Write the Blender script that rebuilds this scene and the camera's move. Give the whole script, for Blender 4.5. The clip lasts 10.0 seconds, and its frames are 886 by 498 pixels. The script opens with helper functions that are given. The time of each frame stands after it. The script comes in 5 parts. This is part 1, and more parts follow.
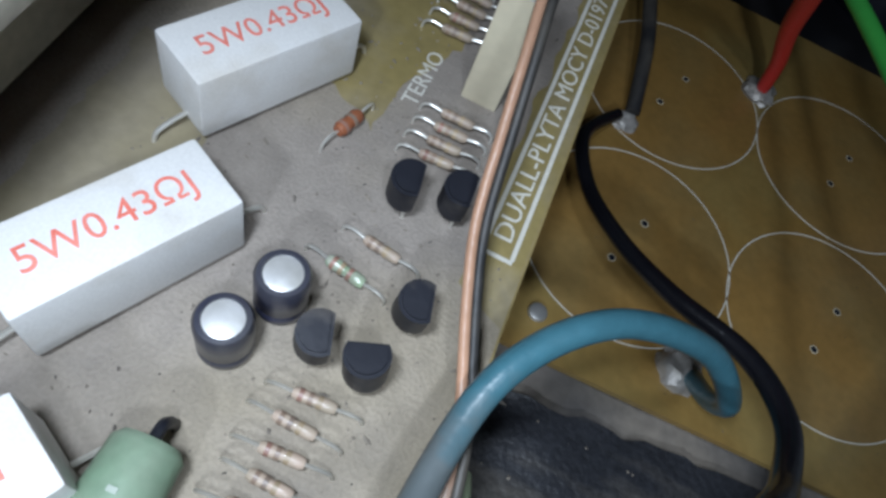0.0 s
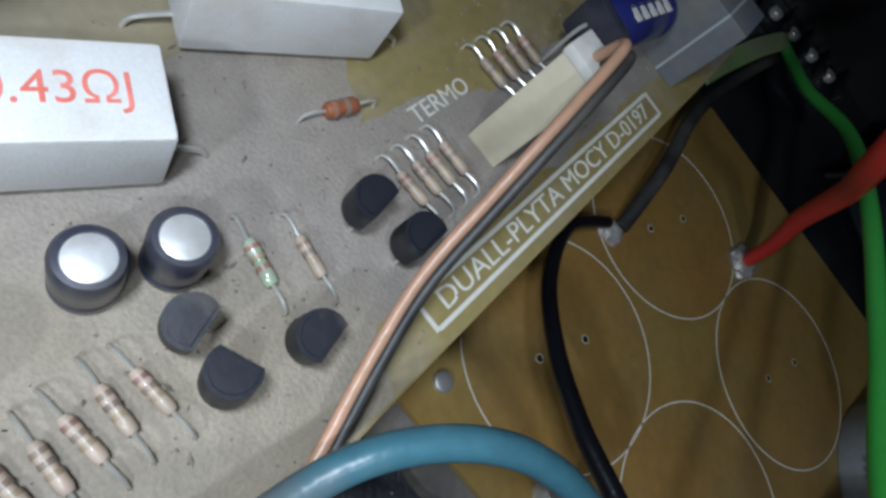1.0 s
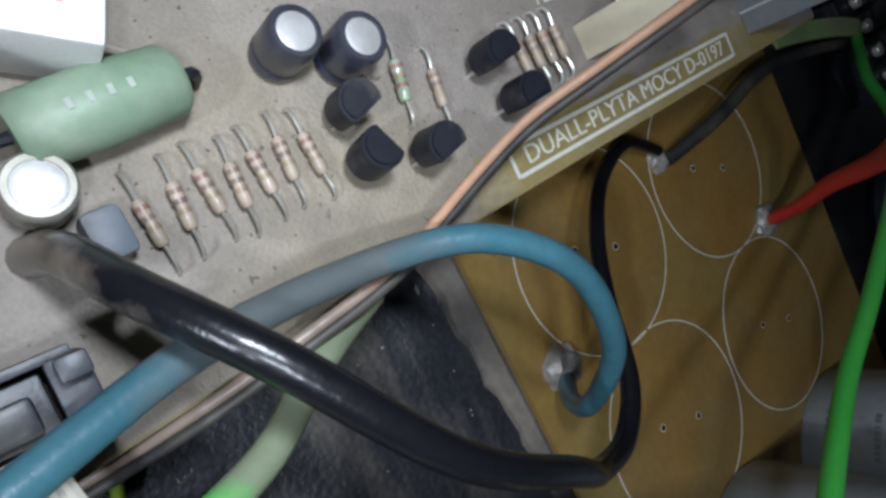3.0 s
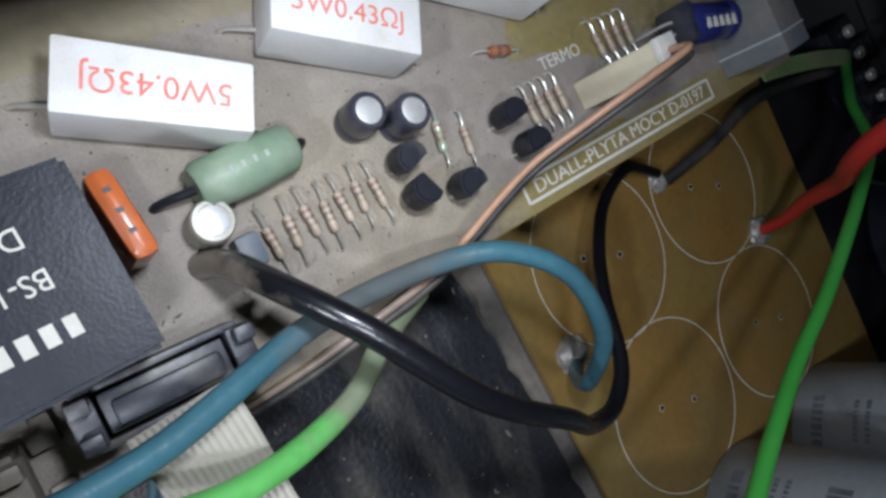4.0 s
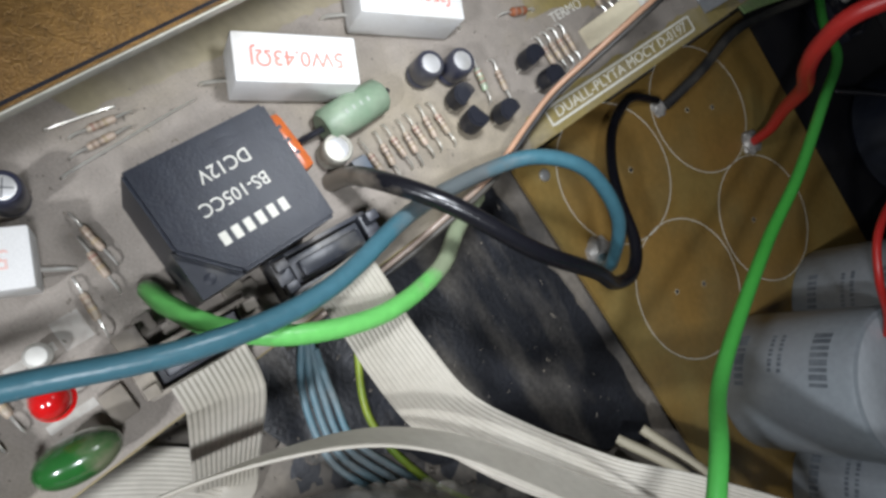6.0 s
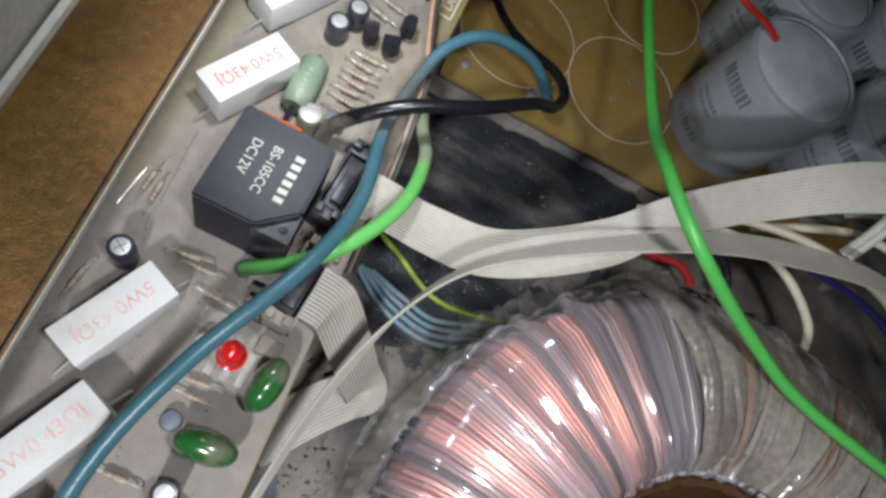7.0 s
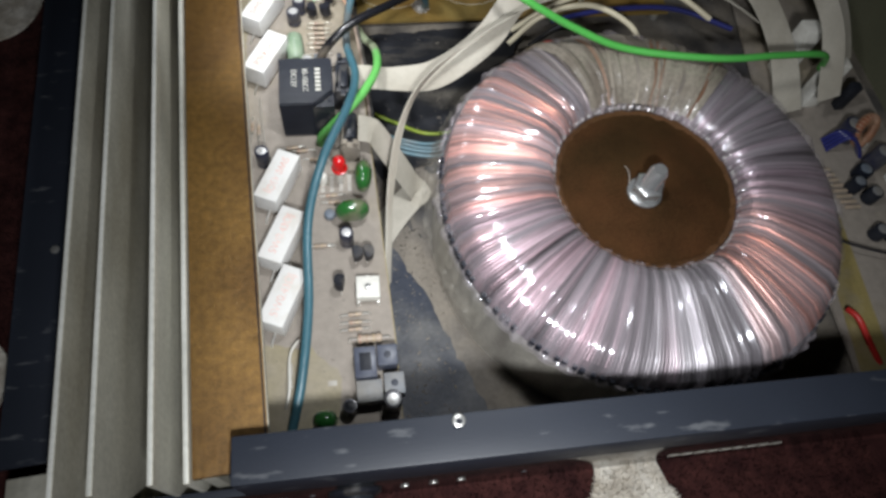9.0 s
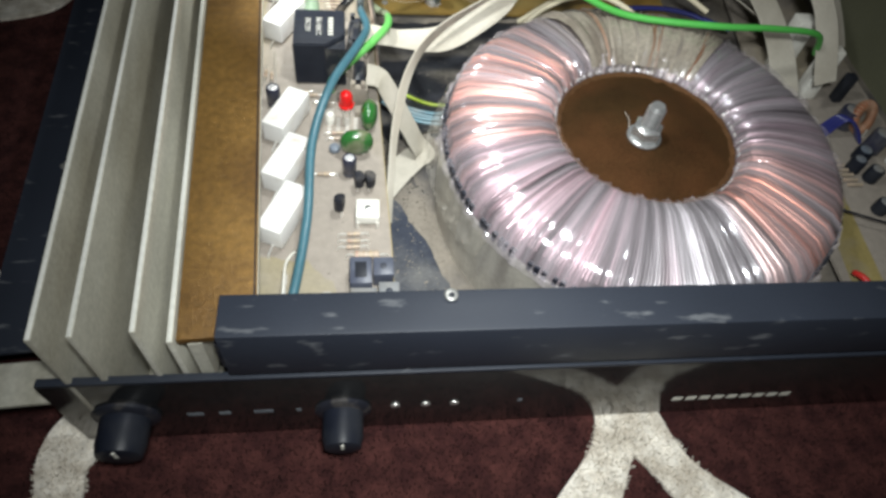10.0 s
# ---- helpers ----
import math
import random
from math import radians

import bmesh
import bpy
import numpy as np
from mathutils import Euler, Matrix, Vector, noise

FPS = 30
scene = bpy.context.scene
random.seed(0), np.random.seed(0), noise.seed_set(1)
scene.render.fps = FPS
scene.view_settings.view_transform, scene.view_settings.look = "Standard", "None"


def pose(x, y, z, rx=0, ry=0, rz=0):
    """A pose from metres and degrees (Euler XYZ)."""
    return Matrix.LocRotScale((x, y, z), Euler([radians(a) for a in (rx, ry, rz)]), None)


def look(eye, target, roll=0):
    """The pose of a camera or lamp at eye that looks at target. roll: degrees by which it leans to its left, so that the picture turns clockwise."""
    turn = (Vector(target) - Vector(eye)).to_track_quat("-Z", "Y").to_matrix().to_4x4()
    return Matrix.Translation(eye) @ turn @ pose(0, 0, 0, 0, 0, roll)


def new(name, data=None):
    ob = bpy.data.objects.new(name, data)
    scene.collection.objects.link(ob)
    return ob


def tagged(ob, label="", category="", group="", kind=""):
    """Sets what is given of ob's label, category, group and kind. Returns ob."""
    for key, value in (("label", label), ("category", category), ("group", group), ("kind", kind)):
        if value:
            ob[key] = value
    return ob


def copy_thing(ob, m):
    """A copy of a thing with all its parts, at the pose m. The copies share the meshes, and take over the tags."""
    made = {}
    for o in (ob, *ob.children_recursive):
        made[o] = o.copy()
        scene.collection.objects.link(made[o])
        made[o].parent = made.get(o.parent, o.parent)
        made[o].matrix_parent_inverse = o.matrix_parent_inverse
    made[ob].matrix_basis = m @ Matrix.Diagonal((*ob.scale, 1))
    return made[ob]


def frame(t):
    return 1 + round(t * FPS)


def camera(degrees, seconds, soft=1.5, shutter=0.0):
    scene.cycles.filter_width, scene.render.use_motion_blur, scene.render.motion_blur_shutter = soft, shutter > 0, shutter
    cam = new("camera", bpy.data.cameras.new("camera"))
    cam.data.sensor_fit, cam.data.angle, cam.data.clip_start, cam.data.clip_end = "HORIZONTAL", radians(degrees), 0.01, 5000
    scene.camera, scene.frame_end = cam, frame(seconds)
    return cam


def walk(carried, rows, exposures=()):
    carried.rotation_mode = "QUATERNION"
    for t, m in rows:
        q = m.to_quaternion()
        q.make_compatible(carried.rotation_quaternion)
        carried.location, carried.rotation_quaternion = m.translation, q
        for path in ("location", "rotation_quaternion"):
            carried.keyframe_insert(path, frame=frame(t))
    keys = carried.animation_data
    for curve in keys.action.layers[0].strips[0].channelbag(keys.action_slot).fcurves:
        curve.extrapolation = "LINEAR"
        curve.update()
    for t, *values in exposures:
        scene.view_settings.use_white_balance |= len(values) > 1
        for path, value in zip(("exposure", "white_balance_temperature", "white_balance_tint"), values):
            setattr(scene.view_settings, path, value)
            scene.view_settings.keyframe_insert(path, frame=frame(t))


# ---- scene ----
cam = camera(69.4, 10.0, soft=3.0)
CM = 0.01
PATH = [
    (0, (-1.043, -4.348, 6.645), (-0.991, -3.299, 4.943), 28.9),
    (0.5, (-0.949, -3.628, 6.418), (-0.877, -2.548, 4.736), 44.8),
    (1, (-1.174, -3.629, 6.03), (-1.034, -2.459, 4.414), 57.6),
    (1.5, (-1.5, -3.582, 5.869), (-1.287, -2.354, 4.305), 65.2),
    (2, (-1.16, -4.274, 6.533), (-0.919, -3.05, 4.969), 70.7),
    (2.5, (-0.951, -4.78, 6.819), (-0.681, -3.616, 5.215), 73.0),
    (3, (-0.789, -5.685, 6.421), (-0.51, -4.619, 4.752), 76.2),
    (3.2, (-0.709, -5.861, 6.419), (-0.454, -4.789, 4.750), 74.0),
    (4.3, (-1.269, -7.692, 9.327), (-1.062, -6.722, 7.590), 73.9),
    (4.5, (-1.268, -8.129, 9.321), (-1.06, -7.164, 7.582), 73.6),
    (5, (-1.293, -8.698, 9.998), (-1.082, -7.79, 8.228), 74.6),
    (5.2, (-1.222, -9.096, 9.930), (-1.001, -8.166, 8.173), 74.7),
    (6.3, (-0.614, -10.882, 12.545), (-0.337, -10.018, 10.762), 66.9),
    (6.5, (-0.923, -11.933, 13.186), (-0.555, -11.079, 11.416), 66.2),
    (7, (-0.211, -12.7, 14.314), (0.118, -11.902, 12.51), 47.8),
    (7.5, (0.728, -13.808, 16.108), (1.01, -13.003, 14.299), 26.8),
    (8, (0.906, -16.02, 18.252), (1.145, -15.295, 16.404), 16.5),
    (8.5, (0.085, -19.457, 20.524), (0.296, -18.764, 18.660), 11.7),
    (9, (-0.531, -24.665, 21.648), (-0.252, -23.799, 19.867), 12.2),
    (9.5, (-0.92, -27.33, 21.507), (-0.628, -26.331, 19.799), 11.6),
    (10, (-0.387, -29.935, 18.694), (-0.129, -28.815, 17.057), 9.9),
]
walk(cam, [(t, look(Vector(eye) * CM, Vector(target) * CM, roll)) for t, eye, target, roll in PATH],
     [(0, -0.42, 5750, 10), (1.5, -0.48, 5850, 10), (2.5, -0.42, 5900, 11), (3, -0.4, 5950, 12), (4.5, -0.55, 6150, 14), (5, -0.38, 6200, 14), (6.5, -0.2, 6500, 13), (8, -0.56, 6350, 13), (8.5, -0.6, 6350, 12), (9, -0.05, 6700, 12), (9.5, 0.38, 6850, 9), (10, 0.5, 6850, 8)])

# ---- light: three lamps stand in for one small torch moved over the open case ----
world = bpy.data.worlds.new("world")
scene.world = world
world.use_nodes = True
world.node_tree.nodes["Background"].inputs[0].default_value = (0.9, 0.95, 1.0, 1)
world.node_tree.nodes["Background"].inputs[1].default_value = 0.015
# added lamps along the moving light's way, all lit at once; the room is dark
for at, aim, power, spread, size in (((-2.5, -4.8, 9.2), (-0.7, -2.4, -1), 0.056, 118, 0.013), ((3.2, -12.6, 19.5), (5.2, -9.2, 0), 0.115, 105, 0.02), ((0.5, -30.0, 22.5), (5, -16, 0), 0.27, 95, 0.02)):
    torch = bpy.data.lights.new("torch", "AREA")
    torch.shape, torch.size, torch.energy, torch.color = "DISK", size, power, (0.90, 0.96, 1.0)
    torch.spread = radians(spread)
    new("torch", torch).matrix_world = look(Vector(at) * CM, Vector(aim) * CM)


# ---- materials ----
def material(name, base, rough=0.6, metal=0.0, mottle=0.15, scale=40.0, bump=0.1, second=None, mix_scale=8.0,
             mix_at=0.5, coat=0.0, fine=600.0, spec=0.5, trans=0.0, width=0.12, stretch=None):
    """A surface with grain at two sizes: base colour and a second colour in patches, fine grain on both, relief."""
    m = bpy.data.materials.new(name)
    m.use_nodes = True
    nt = m.node_tree
    b = nt.nodes["Principled BSDF"]
    n1 = nt.nodes.new("ShaderNodeTexNoise")
    n1.inputs["Scale"].default_value, n1.inputs["Detail"].default_value = scale, 6
    n2 = nt.nodes.new("ShaderNodeTexNoise")
    n2.inputs["Scale"].default_value, n2.inputs["Detail"].default_value = fine, 3
    geo = nt.nodes.new("ShaderNodeNewGeometry")
    for n in (n1, n2):
        nt.links.new(geo.outputs["Position"], n.inputs["Vector"])
    second = second or tuple(c * 0.6 for c in base)
    r = nt.nodes.new("ShaderNodeValToRGB")
    r.color_ramp.elements[0].position, r.color_ramp.elements[1].position = mix_at - width, mix_at + width
    r.color_ramp.elements[0].color, r.color_ramp.elements[1].color = (*base, 1), (*second, 1)
    n3 = nt.nodes.new("ShaderNodeTexNoise")
    n3.inputs["Scale"].default_value, n3.inputs["Detail"].default_value = mix_scale, 8
    nt.links.new(geo.outputs["Position"], n3.inputs["Vector"])
    if stretch:
        mp = nt.nodes.new("ShaderNodeMapping")
        mp.inputs["Scale"].default_value = stretch
        nt.links.new(geo.outputs["Position"], mp.inputs["Vector"])
        nt.links.new(mp.outputs[0], n3.inputs["Vector"])
    nt.links.new(n3.outputs["Fac"], r.inputs["Fac"])
    add = nt.nodes.new("ShaderNodeMath")
    add.operation = "ADD"
    nt.links.new(n1.outputs["Fac"], add.inputs[0])
    nt.links.new(n2.outputs["Fac"], add.inputs[1])
    mr = nt.nodes.new("ShaderNodeMapRange")
    mr.inputs["From Min"].default_value, mr.inputs["From Max"].default_value = 0.6, 1.4
    mr.inputs["To Min"].default_value, mr.inputs["To Max"].default_value = 1 - mottle, 1 + mottle
    nt.links.new(add.outputs[0], mr.inputs["Value"])
    mul = nt.nodes.new("ShaderNodeMix")
    mul.data_type, mul.blend_type = "RGBA", "MULTIPLY"
    mul.inputs[0].default_value = 1
    nt.links.new(r.outputs["Color"], mul.inputs[6])
    nt.links.new(mr.outputs[0], mul.inputs[7])
    nt.links.new(mul.outputs[2], b.inputs["Base Color"])
    b.inputs["Roughness"].default_value, b.inputs["Metallic"].default_value = rough, metal
    b.inputs["Specular IOR Level"].default_value = spec
    b.inputs["Coat Weight"].default_value, b.inputs["Coat Roughness"].default_value = coat, 0.1
    b.inputs["Transmission Weight"].default_value = trans
    if bump:
        bp = nt.nodes.new("ShaderNodeBump")
        bp.inputs["Strength"].default_value, bp.inputs["Distance"].default_value = bump, 0.0005
        nt.links.new(add.outputs[0], bp.inputs["Height"])
        nt.links.new(bp.outputs[0], b.inputs["Normal"])
    return m


DUST = (0.272, 0.238, 0.205)
pcb_mat = material("dusty_circuit_board", DUST, 0.75, second=(0.29, 0.24, 0.145), mix_scale=14, mix_at=0.62, scale=260, bump=0.4, fine=2200, mottle=0.2)
pcb_yellow = material("amber_circuit_board", (0.215, 0.130, 0.034), 0.42, second=(0.21, 0.152, 0.05), mix_scale=30, mix_at=0.55, scale=60, bump=0.05, coat=0.15, mottle=0.15)
pcb_edge = material("bare_laminate", (0.30, 0.23, 0.09), 0.6, second=(0.22, 0.17, 0.07))
silk = material("white_print", (0.72, 0.70, 0.62), 0.7, mottle=0.1)
red_print = material("red_print", (0.74, 0.17, 0.12), 0.7, mottle=0.15, second=(0.78, 0.25, 0.2), mix_scale=300)
relay_black = material("scratched_black_plastic", (0.009, 0.011, 0.018), 0.42, spec=0.27, second=(0.013, 0.016, 0.024), mix_scale=160, stretch=(0.6, 2, 1), bump=0.13, fine=2400, scale=500)
faded_ink = material("faded_ink", (0.10, 0.115, 0.135), 0.5, second=(0.17, 0.19, 0.21), mix_scale=150)
gloss_black = material("gloss_dusty_plastic", (0.014, 0.016, 0.022), 0.36, spec=0.3, second=(0.10, 0.095, 0.085), mix_scale=160, mix_at=0.62)
ceramic = material("white_cement", (0.72, 0.71, 0.69), 0.7, mottle=0.09, second=(0.62, 0.59, 0.54), mix_scale=150, mix_at=0.62, bump=0.12, fine=3000)
black_plastic = material("black_plastic", (0.009, 0.011, 0.018), 0.4, spec=0.2, second=(0.022, 0.024, 0.03), mix_scale=60, bump=0.12, fine=2500, scale=200)
dusty_black = material("dusty_black_plastic", (0.014, 0.015, 0.021), 0.45, spec=0.25, second=(0.09, 0.08, 0.07), mix_scale=180, mix_at=0.66, bump=0.1)
tin = material("tinned_wire", (0.80, 0.79, 0.75), 0.32, 0.55, bump=0.05, second=(0.5, 0.47, 0.4))
alu = material("dull_aluminium", (0.56, 0.545, 0.475), 0.5, 0.3, second=(0.33, 0.305, 0.24), mix_scale=26, bump=0.12, mottle=0.22, stretch=(2, 0.35, 1), width=0.18)
bare_alu = material("bare_aluminium", (0.80, 0.80, 0.77), 0.35, 0.8, bump=0.04)
brushed = material("brushed_aluminium", (0.74, 0.74, 0.70), 0.45, 0.3, second=(0.55, 0.55, 0.50), mix_scale=40, stretch=(3, 0.15, 1), bump=0.05)
pale_mark = material("worn_print", (0.48, 0.54, 0.46), 0.6)
brown = material("brown_enamel", (0.215, 0.118, 0.032), 0.42, 0.5, second=(0.13, 0.068, 0.019), mix_scale=26, bump=0.5, fine=3200, mottle=0.45, coat=0.1, scale=400)
steel_black = material("black_painted_steel", (0.018, 0.022, 0.032), 0.5, spec=0.35, second=(0.085, 0.09, 0.10), mix_scale=170, mix_at=0.66, width=0.05, stretch=(0.5, 1.6, 1), bump=0.1, fine=1500)
panel_black = material("gloss_black_panel", (0.012, 0.012, 0.012), 0.12, second=(0.02, 0.02, 0.02), bump=0.02, mottle=0.3)
dust_floor = material("dusty_steel_floor", (0.19, 0.165, 0.135), 0.75, second=(0.055, 0.053, 0.055), mix_scale=30, mix_at=0.55, bump=0.2, mottle=0.25)
black_sheet = material("black_paper_sheet", (0.017, 0.018, 0.022), 0.45, second=(0.105, 0.095, 0.082), mix_scale=42, mix_at=0.57, bump=0.45, mottle=0.5, stretch=(0.55, 1.9, 1), width=0.1, scale=70, fine=900)
worn_black = material("worn_black_plastic", (0.028, 0.030, 0.038), 0.42, second=(0.15, 0.135, 0.115), mix_scale=110, mix_at=0.58, width=0.1, bump=0.15)
black_wire = material("black_insulation", (0.010, 0.010, 0.013), 0.3, spec=0.4, second=(0.018, 0.017, 0.018), mix_scale=30, bump=0.05)
dusty_wire = material("dusty_black_insulation", (0.020, 0.020, 0.021), 0.5, second=(0.07, 0.063, 0.053), mix_scale=90, bump=0.15)
green_wire = material("green_insulation", (0.055, 0.36, 0.05), 0.4, second=(0.07, 0.38, 0.07), mottle=0.08, bump=0.04)
dusty_green = material("dusty_green_insulation", (0.30, 0.31, 0.19), 0.7, second=(0.22, 0.34, 0.13), mix_scale=60)
red_wire = material("red_insulation", (0.46, 0.020, 0.016), 0.4, mottle=0.08, bump=0.04, second=(0.45, 0.03, 0.025))
# red print painted paler, as strong light washes it out
glare_print = material("glare_red_print", (0.74, 0.42, 0.36), 0.7, mottle=0.15, second=(0.78, 0.62, 0.58), mix_scale=250)
copper_wire = material("copper_tinted_insulation", (0.40, 0.205, 0.12), 0.35, 0.1, second=(0.31, 0.19, 0.125), mix_scale=60)
cream = material("cream_nylon", (0.64, 0.58, 0.42), 0.55, mottle=0.08, second=(0.55, 0.49, 0.36), mix_scale=50)
ribbon_mat = material("grey_ribbon", (0.46, 0.43, 0.37), 0.55, mottle=0.1, second=(0.36, 0.33, 0.275), mix_scale=35, bump=0.05)
carpet_dark = material("maroon_pile", (0.030, 0.009, 0.009), 0.95, spec=0.2, second=(0.058, 0.019, 0.017), mix_scale=120, mottle=0.5, bump=0.9, fine=900, scale=300)
carpet_white = material("cream_pile", (0.74, 0.70, 0.63), 0.95, mottle=0.25, bump=0.9, fine=900, scale=300, second=(0.5, 0.45, 0.38), mix_scale=120)
plaster = material("wall_paint", (0.55, 0.53, 0.50), 0.9, bump=0.05)
fibre = material("brown_fibre_disc", (0.056, 0.023, 0.009), 0.85, spec=0.06, second=(0.030, 0.016, 0.006), mix_scale=22, mottle=0.5, bump=0.8, fine=1500)
raw_edge = material("raw_fibre_edge", (0.075, 0.034, 0.013), 0.85, spec=0.2, second=(0.06, 0.028, 0.01), mix_scale=130, mottle=0.4, bump=0.6, fine=1500)


pcb_bare = material("bare_olive_board", (0.27, 0.215, 0.085), 0.5, second=(0.275, 0.235, 0.16), mix_scale=60, mix_at=0.6, scale=150, bump=0.08, coat=0.1)
pcb_soft = material("pale_olive_board", (0.275, 0.235, 0.14), 0.6, second=(0.272, 0.238, 0.19), mix_scale=45, mix_at=0.55, scale=200, bump=0.2, mottle=0.15, width=0.2)
solder = material("frosty_solder", (0.50, 0.48, 0.45), 0.45, 0.5, second=(0.30, 0.28, 0.25), mix_scale=200, bump=0.4, fine=1500)
zinc = material("zinc_plate", (0.66, 0.68, 0.68), 0.24, 0.8, bump=0.05, second=(0.5, 0.5, 0.5))
olive = material("grey_green_paint", (0.13, 0.13, 0.085), 0.6, second=(0.10, 0.10, 0.06))
chalk = material("pale_smear", (0.60, 0.60, 0.56), 0.8)
navy_sheet = material("navy_plastic", (0.030, 0.036, 0.052), 0.5, spec=0.3, second=(0.15, 0.145, 0.135), mix_scale=30, mix_at=0.54, mottle=0.4, bump=0.5, scale=60, width=0.14)
film_mat = material("dusty_film", (0.28, 0.25, 0.205), 0.3, second=(0.13, 0.11, 0.09), mix_scale=45, mix_at=0.5, mottle=0.35, bump=0.5, coat=0.5, scale=90)
side_film = material("streaked_side_film", (0.52, 0.49, 0.43), 0.3, 0.2, second=(0.22, 0.20, 0.18), mix_scale=60, stretch=(1.6, 1.6, 0.25), width=0.2, mottle=0.25, bump=0.3, coat=0.4)
bare_film = material("bunched_film", (0.85, 0.82, 0.80), 0.15, 0.4, bump=0.2)
sleeve = material("grey_sleeve", (0.28, 0.31, 0.33), 0.4, second=(0.26, 0.28, 0.30), mix_scale=40, mottle=0.12, coat=0.2, bump=0.05)
cap_lid = material("grey_lid", (0.48, 0.51, 0.53), 0.28, second=(0.36, 0.38, 0.40), mix_scale=50, mottle=0.1)
ink = material("dark_ink", (0.03, 0.035, 0.05), 0.5)
beige_body = material("beige_lacquer", (0.43, 0.33, 0.255), 0.5, second=(0.33, 0.27, 0.20), mix_scale=300, coat=0.2)
band_mats = [material("band_%s" % n, c, 0.4) for n, c in (("red", (0.36, 0.20, 0.15)), ("brown", (0.33, 0.235, 0.17)), ("gold", (0.42, 0.32, 0.20)), ("dark", (0.28, 0.21, 0.16)))]
glass_body = material("pale_glass_body", (0.36, 0.38, 0.30), 0.2, coat=0.6, second=(0.25, 0.36, 0.2), mix_scale=400)
can_sleeve = material("dark_navy_sleeve", (0.02, 0.022, 0.045), 0.35, second=(0.05, 0.05, 0.06), mix_scale=150, coat=0.2)
blue_sleeve = material("blue_sleeve", (0.02, 0.025, 0.14), 0.3, second=(0.03, 0.035, 0.16), coat=0.3)
can_top = material("can_top", (0.78, 0.78, 0.79), 0.4, 0.45, second=(0.52, 0.51, 0.48), mix_scale=180, bump=0.12, width=0.2)
green_lacquer = material("green_lacquer", (0.018, 0.105, 0.022), 0.22, second=(0.13, 0.15, 0.085), mix_scale=110, mix_at=0.58, width=0.06, coat=0.6, mottle=0.12, bump=0.06)
pale_green = material("pale_green_cement", (0.15, 0.25, 0.155), 0.5, second=(0.24, 0.30, 0.215), mix_scale=90, mottle=0.15, bump=0.15)
orange = material("orange_lacquer", (0.62, 0.125, 0.018), 0.32, second=(0.5, 0.13, 0.035), coat=0.4)
red_lens = material("red_lens", (0.65, 0.012, 0.012), 0.15, coat=0.6, second=(0.55, 0.01, 0.01))
grey_block = material("grey_plastic", (0.13, 0.155, 0.19), 0.5, second=(0.20, 0.19, 0.175), mix_scale=60)
white_nylon = material("white_nylon", (0.72, 0.71, 0.66), 0.5, second=(0.62, 0.60, 0.54), mix_scale=60)
yellow_green = material("yellow_green_insulation", (0.30, 0.34, 0.03), 0.45, second=(0.08, 0.25, 0.03), mix_scale=40)
pale_blue = material("pale_blue_insulation", (0.12, 0.23, 0.28), 0.5, second=(0.24, 0.26, 0.26), mix_scale=60)
dust_clip = material("dust_coated_plastic", (0.26, 0.225, 0.18), 0.8, second=(0.16, 0.14, 0.12), mix_scale=90)
navy_plastic = material("navy_socket", (0.03, 0.035, 0.06), 0.35, second=(0.08, 0.09, 0.12), mix_scale=60)
rust = material("rust_brown", (0.18, 0.06, 0.03), 0.6, second=(0.3, 0.1, 0.04), mix_scale=80)


